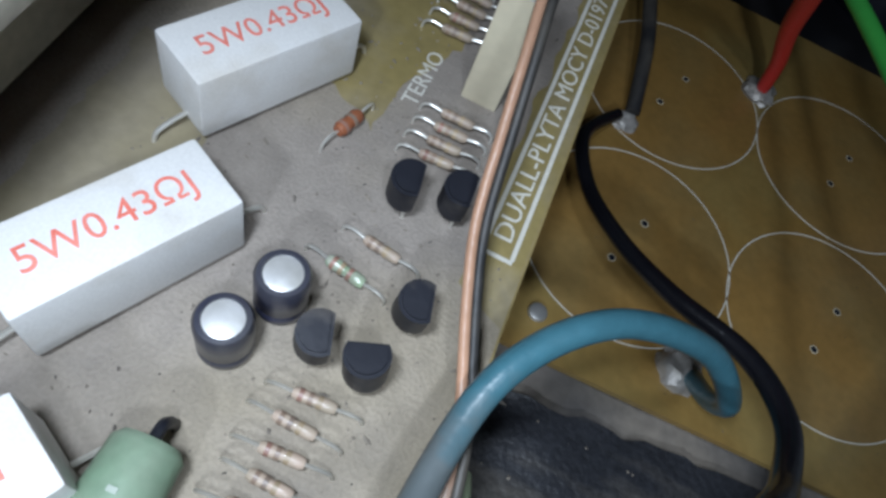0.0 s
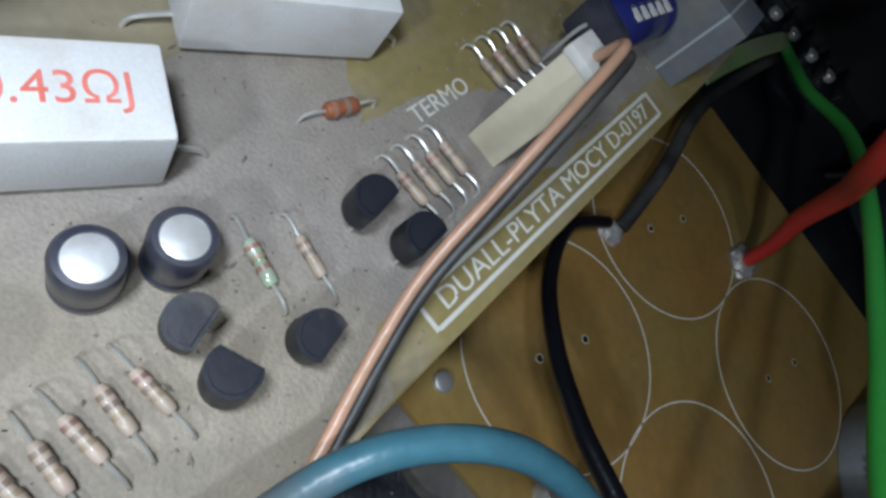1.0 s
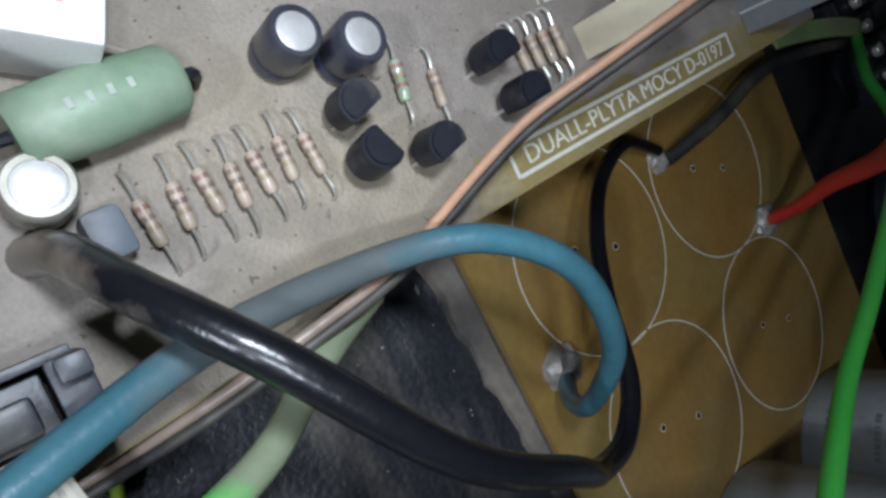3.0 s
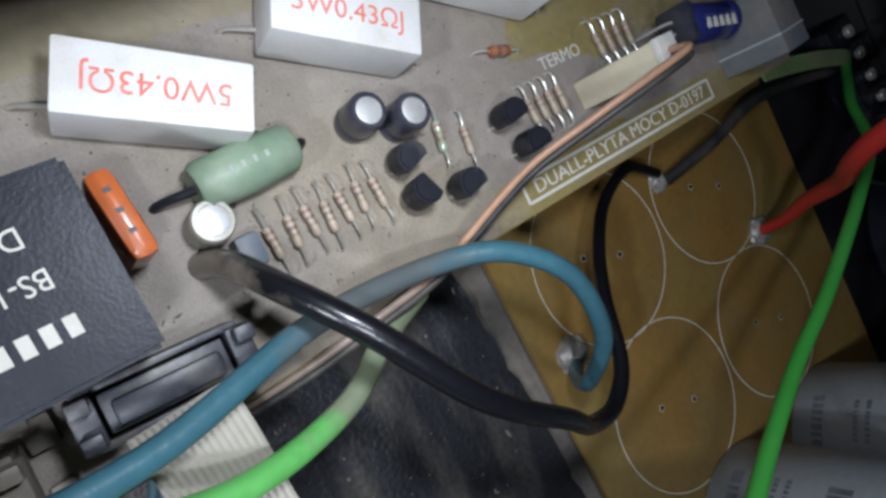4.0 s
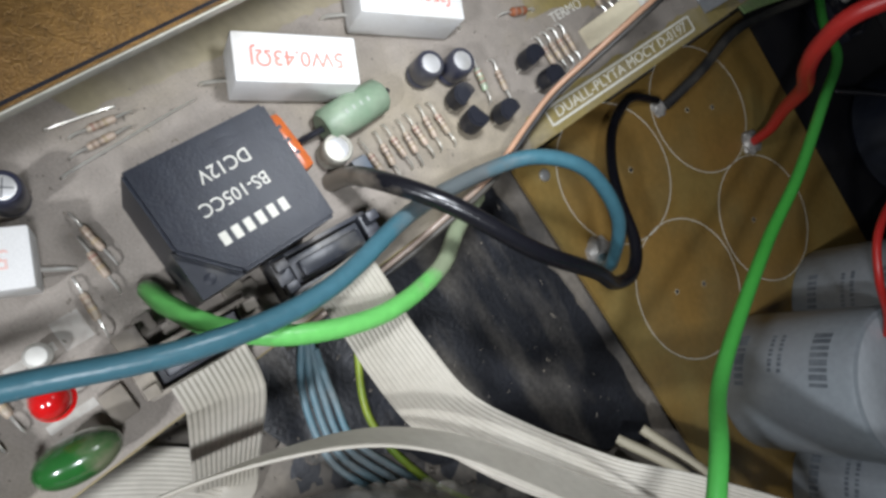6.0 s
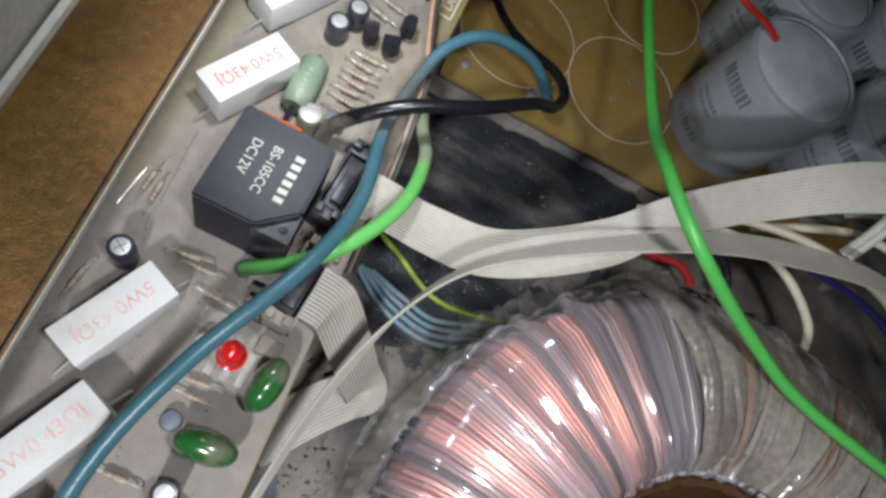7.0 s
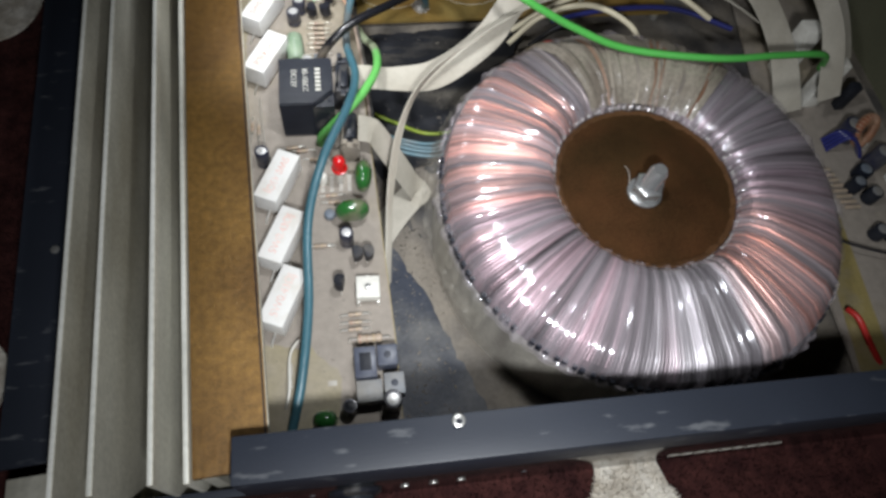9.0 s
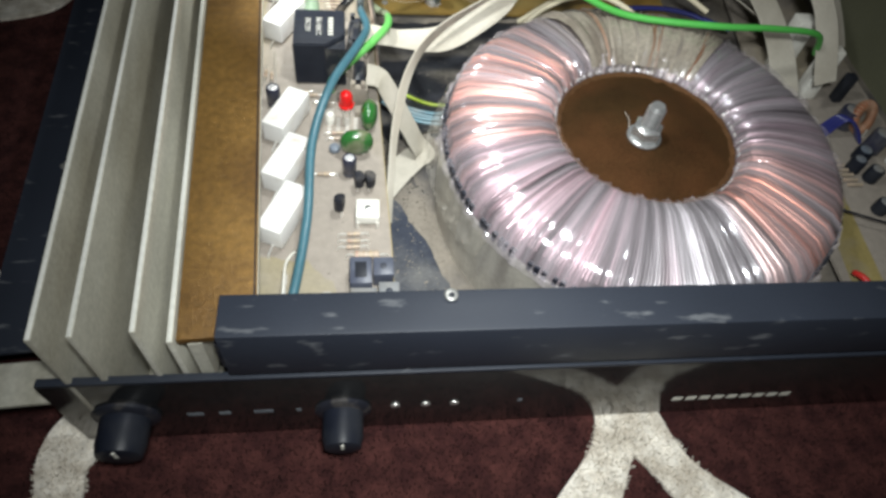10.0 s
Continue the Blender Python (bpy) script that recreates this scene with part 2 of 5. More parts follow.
def winding_material():
    """Copper turns seen through film: colour and gloss change by bundle round the ring; sheen and shade painted in."""
    m = bpy.data.materials.new("copper_winding_under_film")
    m.use_nodes = True
    nt = m.node_tree
    b = nt.nodes["Principled BSDF"]
    co = nt.nodes.new("ShaderNodeTexCoord")
    ang = nt.nodes.new("ShaderNodeTexGradient")
    ang.gradient_type = "RADIAL"
    nt.links.new(co.outputs["Object"], ang.inputs["Vector"])
    sep = nt.nodes.new("ShaderNodeSeparateXYZ")
    nt.links.new(co.outputs["Object"], sep.inputs[0])
    length = nt.nodes.new("ShaderNodeVectorMath")
    length.operation = "LENGTH"
    nt.links.new(co.outputs["Object"], length.inputs[0])
    comb = nt.nodes.new("ShaderNodeCombineXYZ")
    nt.links.new(ang.outputs["Fac"], comb.inputs[0])
    nt.links.new(length.outputs["Value"], comb.inputs[1])

    def streak(around, along, detail=4):
        mp = nt.nodes.new("ShaderNodeMapping")
        mp.inputs["Scale"].default_value = (around, along, 1)
        nt.links.new(comb.outputs[0], mp.inputs["Vector"])
        n = nt.nodes.new("ShaderNodeTexNoise")
        n.inputs["Scale"].default_value, n.inputs["Detail"].default_value = 1, detail
        nt.links.new(mp.outputs[0], n.inputs["Vector"])
        return n
    fine, broad, cross = streak(230, 10), streak(34, 9), streak(60, 90, 2)
    zone = nt.nodes.new("ShaderNodeValToRGB")          # film and copper by zone; pale sheen and the unlit side are painted in
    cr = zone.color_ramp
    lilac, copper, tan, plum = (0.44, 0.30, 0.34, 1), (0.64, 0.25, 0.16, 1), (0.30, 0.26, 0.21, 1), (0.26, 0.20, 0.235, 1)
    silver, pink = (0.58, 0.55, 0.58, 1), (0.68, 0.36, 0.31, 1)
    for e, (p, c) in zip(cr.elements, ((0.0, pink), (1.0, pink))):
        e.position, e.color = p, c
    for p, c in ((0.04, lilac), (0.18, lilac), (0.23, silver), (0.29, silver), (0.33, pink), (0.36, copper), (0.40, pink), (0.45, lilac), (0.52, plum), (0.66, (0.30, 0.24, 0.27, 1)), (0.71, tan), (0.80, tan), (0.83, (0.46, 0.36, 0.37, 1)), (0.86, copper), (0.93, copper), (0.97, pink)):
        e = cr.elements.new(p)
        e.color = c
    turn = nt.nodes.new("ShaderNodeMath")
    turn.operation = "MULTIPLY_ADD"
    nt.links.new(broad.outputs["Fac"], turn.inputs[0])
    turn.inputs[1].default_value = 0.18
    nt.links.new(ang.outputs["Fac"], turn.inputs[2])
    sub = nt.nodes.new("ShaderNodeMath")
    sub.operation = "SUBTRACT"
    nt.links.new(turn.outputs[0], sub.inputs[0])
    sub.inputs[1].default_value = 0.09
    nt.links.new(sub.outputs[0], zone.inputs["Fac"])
    mr = nt.nodes.new("ShaderNodeMapRange")
    mr.inputs["From Min"].default_value, mr.inputs["From Max"].default_value = 0.32, 0.68
    mr.inputs["To Min"].default_value, mr.inputs["To Max"].default_value = 0.35, 1.35
    nt.links.new(fine.outputs["Fac"], mr.inputs["Value"])
    mul = nt.nodes.new("ShaderNodeMix")
    mul.data_type, mul.blend_type = "RGBA", "MULTIPLY"
    mul.inputs[0].default_value = 1
    # shade in the gaps between bundles, multiplied into the base colour
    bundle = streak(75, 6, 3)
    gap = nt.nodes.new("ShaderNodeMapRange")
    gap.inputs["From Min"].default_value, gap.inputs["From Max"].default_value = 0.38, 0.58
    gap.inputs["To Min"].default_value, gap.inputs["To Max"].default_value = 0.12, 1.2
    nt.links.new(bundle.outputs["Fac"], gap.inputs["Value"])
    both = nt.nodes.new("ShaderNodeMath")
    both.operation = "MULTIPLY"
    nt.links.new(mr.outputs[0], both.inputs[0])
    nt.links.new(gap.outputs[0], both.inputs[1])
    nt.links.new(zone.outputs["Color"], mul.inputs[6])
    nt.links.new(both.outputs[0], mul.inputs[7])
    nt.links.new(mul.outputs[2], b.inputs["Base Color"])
    b.inputs["Metallic"].default_value, b.inputs["Roughness"].default_value = 0.8, 0.4
    tang = nt.nodes.new("ShaderNodeTangent")
    tang.direction_type, tang.axis = "RADIAL", "Z"
    nt.links.new(tang.outputs[0], b.inputs["Tangent"])
    b.inputs["Anisotropic"].default_value, b.inputs["Anisotropic Rotation"].default_value = 0.5, 0.25
    b.inputs["Coat Weight"].default_value, b.inputs["Coat Roughness"].default_value = 0.0, 0.2
    add = nt.nodes.new("ShaderNodeMath")
    add.operation = "ADD"
    nt.links.new(fine.outputs["Fac"], add.inputs[0])
    nt.links.new(broad.outputs["Fac"], add.inputs[1])
    add2 = nt.nodes.new("ShaderNodeMath")
    add2.operation = "MULTIPLY_ADD"
    nt.links.new(cross.outputs["Fac"], add2.inputs[0])
    add2.inputs[1].default_value = 2.0
    nt.links.new(add.outputs[0], add2.inputs[2])
    add = add2
    bp = nt.nodes.new("ShaderNodeBump")
    bp.inputs["Strength"].default_value, bp.inputs["Distance"].default_value = 0.3, 0.0004
    nt.links.new(add.outputs[0], bp.inputs["Height"])
    nt.links.new(bp.outputs[0], b.inputs["Normal"])
    nt.links.new(bp.outputs[0], b.inputs["Coat Normal"])
    return m


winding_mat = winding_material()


def clear_film_material():
    """Thin polyester film: mostly clear, milky in streaks that run across the ring, glossy all over."""
    m = bpy.data.materials.new("clear_wrinkled_film")
    m.use_nodes = True
    nt = m.node_tree
    b = nt.nodes["Principled BSDF"]
    co = nt.nodes.new("ShaderNodeTexCoord")
    ang = nt.nodes.new("ShaderNodeTexGradient")
    ang.gradient_type = "RADIAL"
    nt.links.new(co.outputs["Object"], ang.inputs["Vector"])
    far = nt.nodes.new("ShaderNodeVectorMath")
    far.operation = "LENGTH"
    nt.links.new(co.outputs["Object"], far.inputs[0])
    comb = nt.nodes.new("ShaderNodeCombineXYZ")
    nt.links.new(ang.outputs["Fac"], comb.inputs[0])
    nt.links.new(far.outputs["Value"], comb.inputs[1])
    fields = []
    for around, along, detail in ((90, 14, 5), (9, 6, 2), (260, 60, 3)):
        mp = nt.nodes.new("ShaderNodeMapping")
        mp.inputs["Scale"].default_value = (around, along, 1)
        nt.links.new(comb.outputs[0], mp.inputs["Vector"])
        n = nt.nodes.new("ShaderNodeTexNoise")
        n.inputs["Scale"].default_value, n.inputs["Detail"].default_value = 1, detail
        nt.links.new(mp.outputs[0], n.inputs["Vector"])
        fields.append(n)
    both = nt.nodes.new("ShaderNodeMath")
    nt.links.new(fields[0].outputs["Fac"], both.inputs[0])
    nt.links.new(fields[1].outputs["Fac"], both.inputs[1])
    milk = nt.nodes.new("ShaderNodeMapRange")
    milk.inputs["From Min"].default_value, milk.inputs["From Max"].default_value = 0.75, 1.3
    milk.inputs["To Min"].default_value, milk.inputs["To Max"].default_value = 0.03, 0.32
    nt.links.new(both.outputs[0], milk.inputs["Value"])
    nt.links.new(milk.outputs[0], b.inputs["Alpha"])
    b.inputs["Base Color"].default_value = (0.74, 0.67, 0.73, 1)
    b.inputs["Roughness"].default_value, b.inputs["Specular IOR Level"].default_value = 0.13, 1.0
    bp = nt.nodes.new("ShaderNodeBump")
    bp.inputs["Strength"].default_value, bp.inputs["Distance"].default_value = 0.5, 0.0006
    nt.links.new(fields[2].outputs["Fac"], bp.inputs["Height"])
    nt.links.new(bp.outputs[0], b.inputs["Normal"])
    gloss = nt.nodes.new("ShaderNodeBsdfGlossy")       # both faces of the clear film reflect
    gloss.inputs["Color"].default_value, gloss.inputs["Roughness"].default_value = (0.085, 0.085, 0.092, 1), 0.14
    nt.links.new(bp.outputs[0], gloss.inputs["Normal"])
    add = nt.nodes.new("ShaderNodeAddShader")
    nt.links.new(b.outputs[0], add.inputs[0])
    nt.links.new(gloss.outputs[0], add.inputs[1])
    nt.links.new(add.outputs[0], nt.nodes["Material Output"].inputs["Surface"])
    return m


clear_film = clear_film_material()
skirt_film = material("dusty_clear_film", (0.40, 0.37, 0.32), 0.22, second=(0.26, 0.24, 0.2), mix_scale=60, mottle=0.3, bump=0.5, scale=90)
skirt_film.node_tree.nodes["Principled BSDF"].inputs["Alpha"].default_value = 0.24
amber_disc = material("brown_amber_lacquer", (0.225, 0.132, 0.036), 0.4, second=(0.205, 0.135, 0.045), mix_scale=45, mix_at=0.52, scale=80, bump=0.06, coat=0.15, mottle=0.16)
peeled = material("peeling_black_paint", (0.03, 0.031, 0.036), 0.5, second=(0.13, 0.115, 0.10), mix_scale=90, mix_at=0.6, mottle=0.4, bump=0.4)


def dusty_insulation(name, base, dust, y0, y1, fade, rough=0.36):
    """Wire insulation with settled dust on one stretch of its length, thinning out at both ends."""
    m = material(name, base, rough, second=tuple(c * 1.25 for c in base), mix_scale=25, mottle=0.14, bump=0.2)
    nt = m.node_tree
    b = nt.nodes["Principled BSDF"]
    geo = nt.nodes.new("ShaderNodeNewGeometry")
    sep = nt.nodes.new("ShaderNodeSeparateXYZ")
    nt.links.new(geo.outputs["Position"], sep.inputs[0])
    ends = []
    for a, c in ((y0 - fade, y0 + fade), (y1 + fade, y1 - fade)):
        mr = nt.nodes.new("ShaderNodeMapRange")
        mr.inputs["From Min"].default_value, mr.inputs["From Max"].default_value = a * CM, c * CM
        nt.links.new(sep.outputs["Y"], mr.inputs["Value"])
        ends.append(mr)
    both = nt.nodes.new("ShaderNodeMath")
    both.operation = "MULTIPLY"
    nt.links.new(ends[0].outputs[0], both.inputs[0])
    nt.links.new(ends[1].outputs[0], both.inputs[1])
    n = nt.nodes.new("ShaderNodeTexNoise")
    n.inputs["Scale"].default_value, n.inputs["Detail"].default_value = 260, 6
    nt.links.new(geo.outputs["Position"], n.inputs["Vector"])
    add = nt.nodes.new("ShaderNodeMath")
    nt.links.new(both.outputs[0], add.inputs[0])
    nt.links.new(n.outputs["Fac"], add.inputs[1])
    r = nt.nodes.new("ShaderNodeMapRange")
    r.inputs["From Min"].default_value, r.inputs["From Max"].default_value = 0.85, 1.35
    r.inputs["To Max"].default_value = 0.9
    nt.links.new(add.outputs[0], r.inputs["Value"])
    mix = nt.nodes.new("ShaderNodeMix")
    mix.data_type = "RGBA"
    nt.links.new(r.outputs[0], mix.inputs[0])
    nt.links.new(b.inputs["Base Color"].links[0].from_socket, mix.inputs[6])
    mix.inputs[7].default_value = (*dust, 1)
    nt.links.new(mix.outputs[2], b.inputs["Base Color"])
    return m


cyan_dusty = dusty_insulation("blue_green_insulation_part_dusty", (0.040, 0.112, 0.142), (0.115, 0.125, 0.125), -5.2, -2.2, 1.0)
green_dusty = dusty_insulation("green_insulation_part_dusty", (0.10, 0.36, 0.085), (0.23, 0.235, 0.17), -5.3, 0.0, 0.7)
black_dusty = dusty_insulation("black_insulation_part_dusty", (0.006, 0.006, 0.008), (0.20, 0.17, 0.135), -7.0, -5.15, 0.3, 0.27)
copper_dusty = dusty_insulation("copper_insulation_part_dusty", (0.38, 0.22, 0.14), (0.25, 0.20, 0.165), -9.0, -2.6, 0.6, 0.35)


# ---- building helpers (all in centimetres) ----
def thing(name, loc=(0, 0, 0), rz=0.0, label="", category="", group="", kind=""):
    ob = new(name)
    ob.empty_display_size = 0.01
    ob.matrix_world = pose(loc[0] * CM, loc[1] * CM, loc[2] * CM, 0, 0, rz)
    return tagged(ob, label, category, group, kind)


def mesh_of(name, bm, mat, smooth=True):
    for v in bm.verts:
        v.co *= CM
    bmesh.ops.recalc_face_normals(bm, faces=bm.faces)
    me = bpy.data.meshes.new(name)
    bm.to_mesh(me)
    bm.free()
    for m in mat if isinstance(mat, (list, tuple)) else (mat,):
        me.materials.append(m)
    if smooth:
        me.shade_smooth()
        me.set_sharp_from_angle(angle=radians(40))
    return me


def part(name, bm, mat, parent=None, label="", kind="", smooth=True):
    ob = new(name, mesh_of(name, bm, mat, smooth))
    if parent is not None:
        ob.parent = parent
    return tagged(ob, label, kind=kind)


def solid(name, bm, mat, label, category, group="", kind="", smooth=True):
    """A thing made of one mesh."""
    return tagged(part(name, bm, mat, None, smooth=smooth), label, category, group, kind)


def box(x0, x1, y0, y1, z0, z1, bevel=0.0, bm=None, m=None):
    bm = bm or bmesh.new()
    g = bmesh.ops.create_cube(bm, size=1)["verts"]
    for v in g:
        v.co = Vector((x0 + (v.co.x + 0.5) * (x1 - x0), y0 + (v.co.y + 0.5) * (y1 - y0), z0 + (v.co.z + 0.5) * (z1 - z0)))
    if bevel:
        es = list({e for v in g for e in v.link_edges})
        g = bmesh.ops.bevel(bm, geom=es, offset=bevel, segments=2, affect="EDGES", profile=0.6)["verts"]
    if m is not None:
        bmesh.ops.transform(bm, matrix=m, verts=list(set(g)))
    return bm


def lathe(profile, seg=24, bm=None, m=None, closed=False):
    """Turns (radius, height) pairs round z."""
    bm = bm or bmesh.new()
    rings, made = [], []
    for r, z in profile:
        if r < 1e-6:
            ring = [bm.verts.new((0, 0, z))] * seg
            made.append(ring[0])
        else:
            ring = [bm.verts.new((r * math.cos(2 * math.pi * k / seg), r * math.sin(2 * math.pi * k / seg), z)) for k in range(seg)]
            made += ring
        rings.append(ring)
    for a, b in zip(rings, rings[1:] + (rings[:1] if closed else [])):
        for k in range(seg):
            f = [a[k], a[(k + 1) % seg], b[(k + 1) % seg], b[k]]
            f = [v for i, v in enumerate(f) if v not in f[:i]]
            if len(f) > 2:
                bm.faces.new(f)
    if m is not None:
        bmesh.ops.transform(bm, matrix=m, verts=made)
    return bm


def drum(r, z0, z1, seg=20, edge=0.05, bm=None, m=None):
    return lathe([(0, z0), (r - edge, z0), (r, z0 + edge), (r, z1 - edge), (r - edge * 0.3, z1 - edge * 0.3), (r - edge, z1), (0, z1)], seg, bm, m)


def spline(pts, n=8):
    pts = [Vector(p) for p in pts]
    out = []
    for i in range(len(pts) - 1):
        a, b, c, d = pts[max(i - 1, 0)], pts[i], pts[i + 1], pts[min(i + 2, len(pts) - 1)]
        for k in range(n):
            f = k / n
            out.append(0.5 * (2 * b + (c - a) * f + (2 * a - 5 * b + 4 * c - d) * f * f + (3 * b - a - 3 * c + d) * f ** 3))
    return out + [pts[-1]]


def tube(pts, r, seg=10, n=8, bm=None, smooth_path=True):
    """A round wire along a smooth path."""
    bm = bm or bmesh.new()
    path = spline(pts, n) if smooth_path else [Vector(p) for p in pts]
    side, prev = None, None
    for i, p in enumerate(path):
        t = (path[min(i + 1, len(path) - 1)] - path[max(i - 1, 0)]).normalized()
        if side is None:
            side = t.orthogonal().normalized()
        side = (side - t * side.dot(t)).normalized()
        up = t.cross(side)
        rr = r(i / (len(path) - 1)) if callable(r) else r
        ring = [bm.verts.new(p + (side * math.cos(2 * math.pi * k / seg) + up * math.sin(2 * math.pi * k / seg)) * rr) for k in range(seg)]
        if prev:
            for k in range(seg):
                bm.faces.new((prev[k], prev[(k + 1) % seg], ring[(k + 1) % seg], ring[k]))
        else:
            bm.faces.new(ring[::-1])
        prev = ring
    bm.faces.new(prev)
    return bm


def prism(poly, z0, z1, bm=None):
    bm = bm or bmesh.new()
    lo = [bm.verts.new((x, y, z0)) for x, y in poly]
    hi = [bm.verts.new((x, y, z1)) for x, y in poly]
    bm.faces.new(lo[::-1])
    bm.faces.new(hi)
    n = len(poly)
    for k in range(n):
        bm.faces.new((lo[k], lo[(k + 1) % n], hi[(k + 1) % n], hi[k]))
    return bm


def lettering(name, text, size, at, rz, mat, parent, wide=1.0):
    """Raised print, centred at a place, lying flat and turned by rz."""
    cu = bpy.data.curves.new(name, "FONT")
    cu.body, cu.size, cu.align_x, cu.align_y, cu.extrude = text, size * CM, "CENTER", "CENTER", 0.00004
    cu.resolution_u = 3
    tmp = new(name + "_curve", cu)
    me = bpy.data.meshes.new_from_object(tmp)
    bpy.data.objects.remove(tmp)
    bpy.data.curves.remove(cu)
    me.materials.clear()
    me.materials.append(mat)
    me.transform(pose(at[0] * CM, at[1] * CM, at[2] * CM, 0, 0, rz) @ Matrix.Diagonal((wide, 1, 1, 1)))
    ob = new(name, me)
    if parent is not None:
        ob.parent = parent
    return ob

# ---- the large structure ----
BENCH = -4.0      # carpet level
FLOOR = -3.2      # the case's bottom plate
rnd = random.Random(4)
tagged(part("ground", box(-120, 120, -120, 120, BENCH - 1, BENCH), carpet_dark), "dark maroon pile carpet", "carpet", kind="structure")
for nm, b in (("wall_north", (-120, 120, 120, 130)), ("wall_south", (-120, 120, -130, -120)), ("wall_east", (120, 130, -120, 120)), ("wall_west", (-130, -120, -120, 120))):
    tagged(part(nm, box(*b, BENCH - 1, 160), plaster), "plain painted wall in the dark", "wall", kind="structure")
tagged(part("ceiling", box(-130, 130, -130, 130, 160, 170), plaster), "plain painted ceiling", "ceiling", kind="structure")


def band(pts, width, z0, z1, twist=None, n=8, bm=None):
    """A flat strip of some thickness along a path; width and twist may change along it."""
    bm = bm or bmesh.new()
    path = spline(pts, n)
    prev = None
    for i, p in enumerate(path):
        f = i / (len(path) - 1)
        t = (path[min(i + 1, len(path) - 1)] - path[max(i - 1, 0)]).normalized()
        side = t.cross(Vector((0, 0, 1))).normalized()
        up = side.cross(t)
        a = radians(twist(f)) if twist else 0.0
        s, u = side * math.cos(a) + up * math.sin(a), up * math.cos(a) - side * math.sin(a)
        w = (width(f) if callable(width) else width) / 2
        ring = [bm.verts.new(p + s * x + u * z) for x, z in ((-w, z0), (w, z0), (w, z1), (-w, z1))]
        if prev:
            for k in range(4):
                bm.faces.new((prev[k], prev[(k + 1) % 4], ring[(k + 1) % 4], ring[k]))
        else:
            bm.faces.new(ring[::-1])
        prev = ring
    bm.faces.new(prev)
    return bm


# cream figures woven into the carpet
figures = ([(9.2, -19, 0), (9.25, -21.6, 0), (8.95, -22.8, 0), (8.3, -24, 0), (7.4, -25.2, 0), (5.8, -27, 0)],
           [(9.5, -21.6, 0), (10.0, -22.9, 0), (10.7, -24.1, 0), (11.7, -25.4, 0), (13.6, -27, 0)],
           [(-9.6, -21.5, 0), (-10.2, -22.8, 0), (-10.2, -24.4, 0), (-11.4, -26.5, 0)],
           [(-16.4, 6, 0), (-16.5, 2.9, 0), (-17.3, 1.5, 0), (-20, 1.0, 0), (-23, 2.2, 0)],
           [(-22, -9.6, 0), (-18.5, -10.1, 0), (-16.4, -11.3, 0), (-18.0, -13.2, 0), (-22, -13.8, 0)],
           [(-22, -14.0, 0), (-17, -14.8, 0), (-14.6, -16.2, 0), (-16, -18.6, 0), (-21, -19.8, 0)])
for i, f in enumerate(figures):
    tagged(part("carpet_figure", band([(x, y, BENCH) for x, y, z in f], lambda q: 1.75 + 0.25 * math.sin(9 * q), -0.1, 0.11 + 0.012 * i), carpet_white), "cream figure woven in the carpet", "carpet figure", kind="structure")

def tufts(name, mat, count, where, label, seed):
    """Short leaning yarn ends over a stretch of the carpet."""
    r = random.Random(seed)
    vs, fs = [], []
    while len(fs) < count * 3:
        x, y = r.uniform(*where[:2]), r.uniform(*where[2:4])
        if where[4](x, y):
            z, w, h = BENCH + where[5], r.uniform(0.03, 0.055), r.uniform(0.1, 0.2)
            a, dx, dy, n = r.uniform(0, 6.28), r.uniform(-0.07, 0.07), r.uniform(-0.07, 0.07), len(vs)
            vs += [((x + w * math.cos(a + q)) * CM, (y + w * math.sin(a + q)) * CM, (z - 0.02) * CM) for q in (0, 2.09, 4.19)] + [((x + dx) * CM, (y + dy) * CM, (z + h) * CM)]
            fs += [(n, n + 1, n + 3), (n + 1, n + 2, n + 3), (n + 2, n, n + 3)]
    me = bpy.data.meshes.new(name)
    me.from_pydata(vs, [], fs)
    me.materials.append(mat)
    tagged(new(name, me), label, "carpet pile", kind="stuff")


def near_figure(x, y):
    return any(math.dist((x, y), p[:2]) < 0.86 for p in lines)


lines = [p for f in figures for p in spline(f, 8)]
tufts("carpet_pile", carpet_dark, 15000, (-14, 20, -30, -21, lambda x, y: not near_figure(x, y), 0.0), "short maroon carpet pile", 1)
tufts("carpet_pile", carpet_dark, 6000, (-22, -12.6, -22, 6, lambda x, y: not near_figure(x, y), 0.0), "short maroon carpet pile", 2)
tufts("cream_pile", carpet_white, 5000, (-14, 20, -30, -21, near_figure, 0.1), "short cream carpet pile", 3)

# ---- the case ----
case = thing("amplifier_case", (0, 0, 0), 0, "open black steel amplifier case with dusty bottom plate", "amplifier case")
part("bottom_plate", box(-5, 28, -21.9, 21, FLOOR - 0.15, FLOOR), dust_floor, case, "dusty steel plate")
part("front_rail", box(-4.05, 29, -22.35, -21.08, 1.5, 3.8, 0.07), steel_black, case, "scuffed black folded rail")
part("front_panel", box(-9.4, 29, -22.25, -22.06, -3.5, 0.95, 0.05), panel_black, case, "glossy black front panel")
part("panel_lip", box(-9.3, 29, -22.3, -22.06, 0.96, 1.12, 0.03), steel_black, case)
# rear floor and wall made blacker to put in the light's falloff there
part("rear_floor", box(-5, 28, 12.4, 20.7, FLOOR, FLOOR + 0.05), black_wire, case, "black floor that also stands for the unlit rear")
part("rear_wall", box(-5, 28, 20.8, 21, FLOOR, 3.8), black_wire, case)
part("side_wall", box(28, 28.2, -21.9, 21, FLOOR, 3.6), olive, case, "grey green painted side")
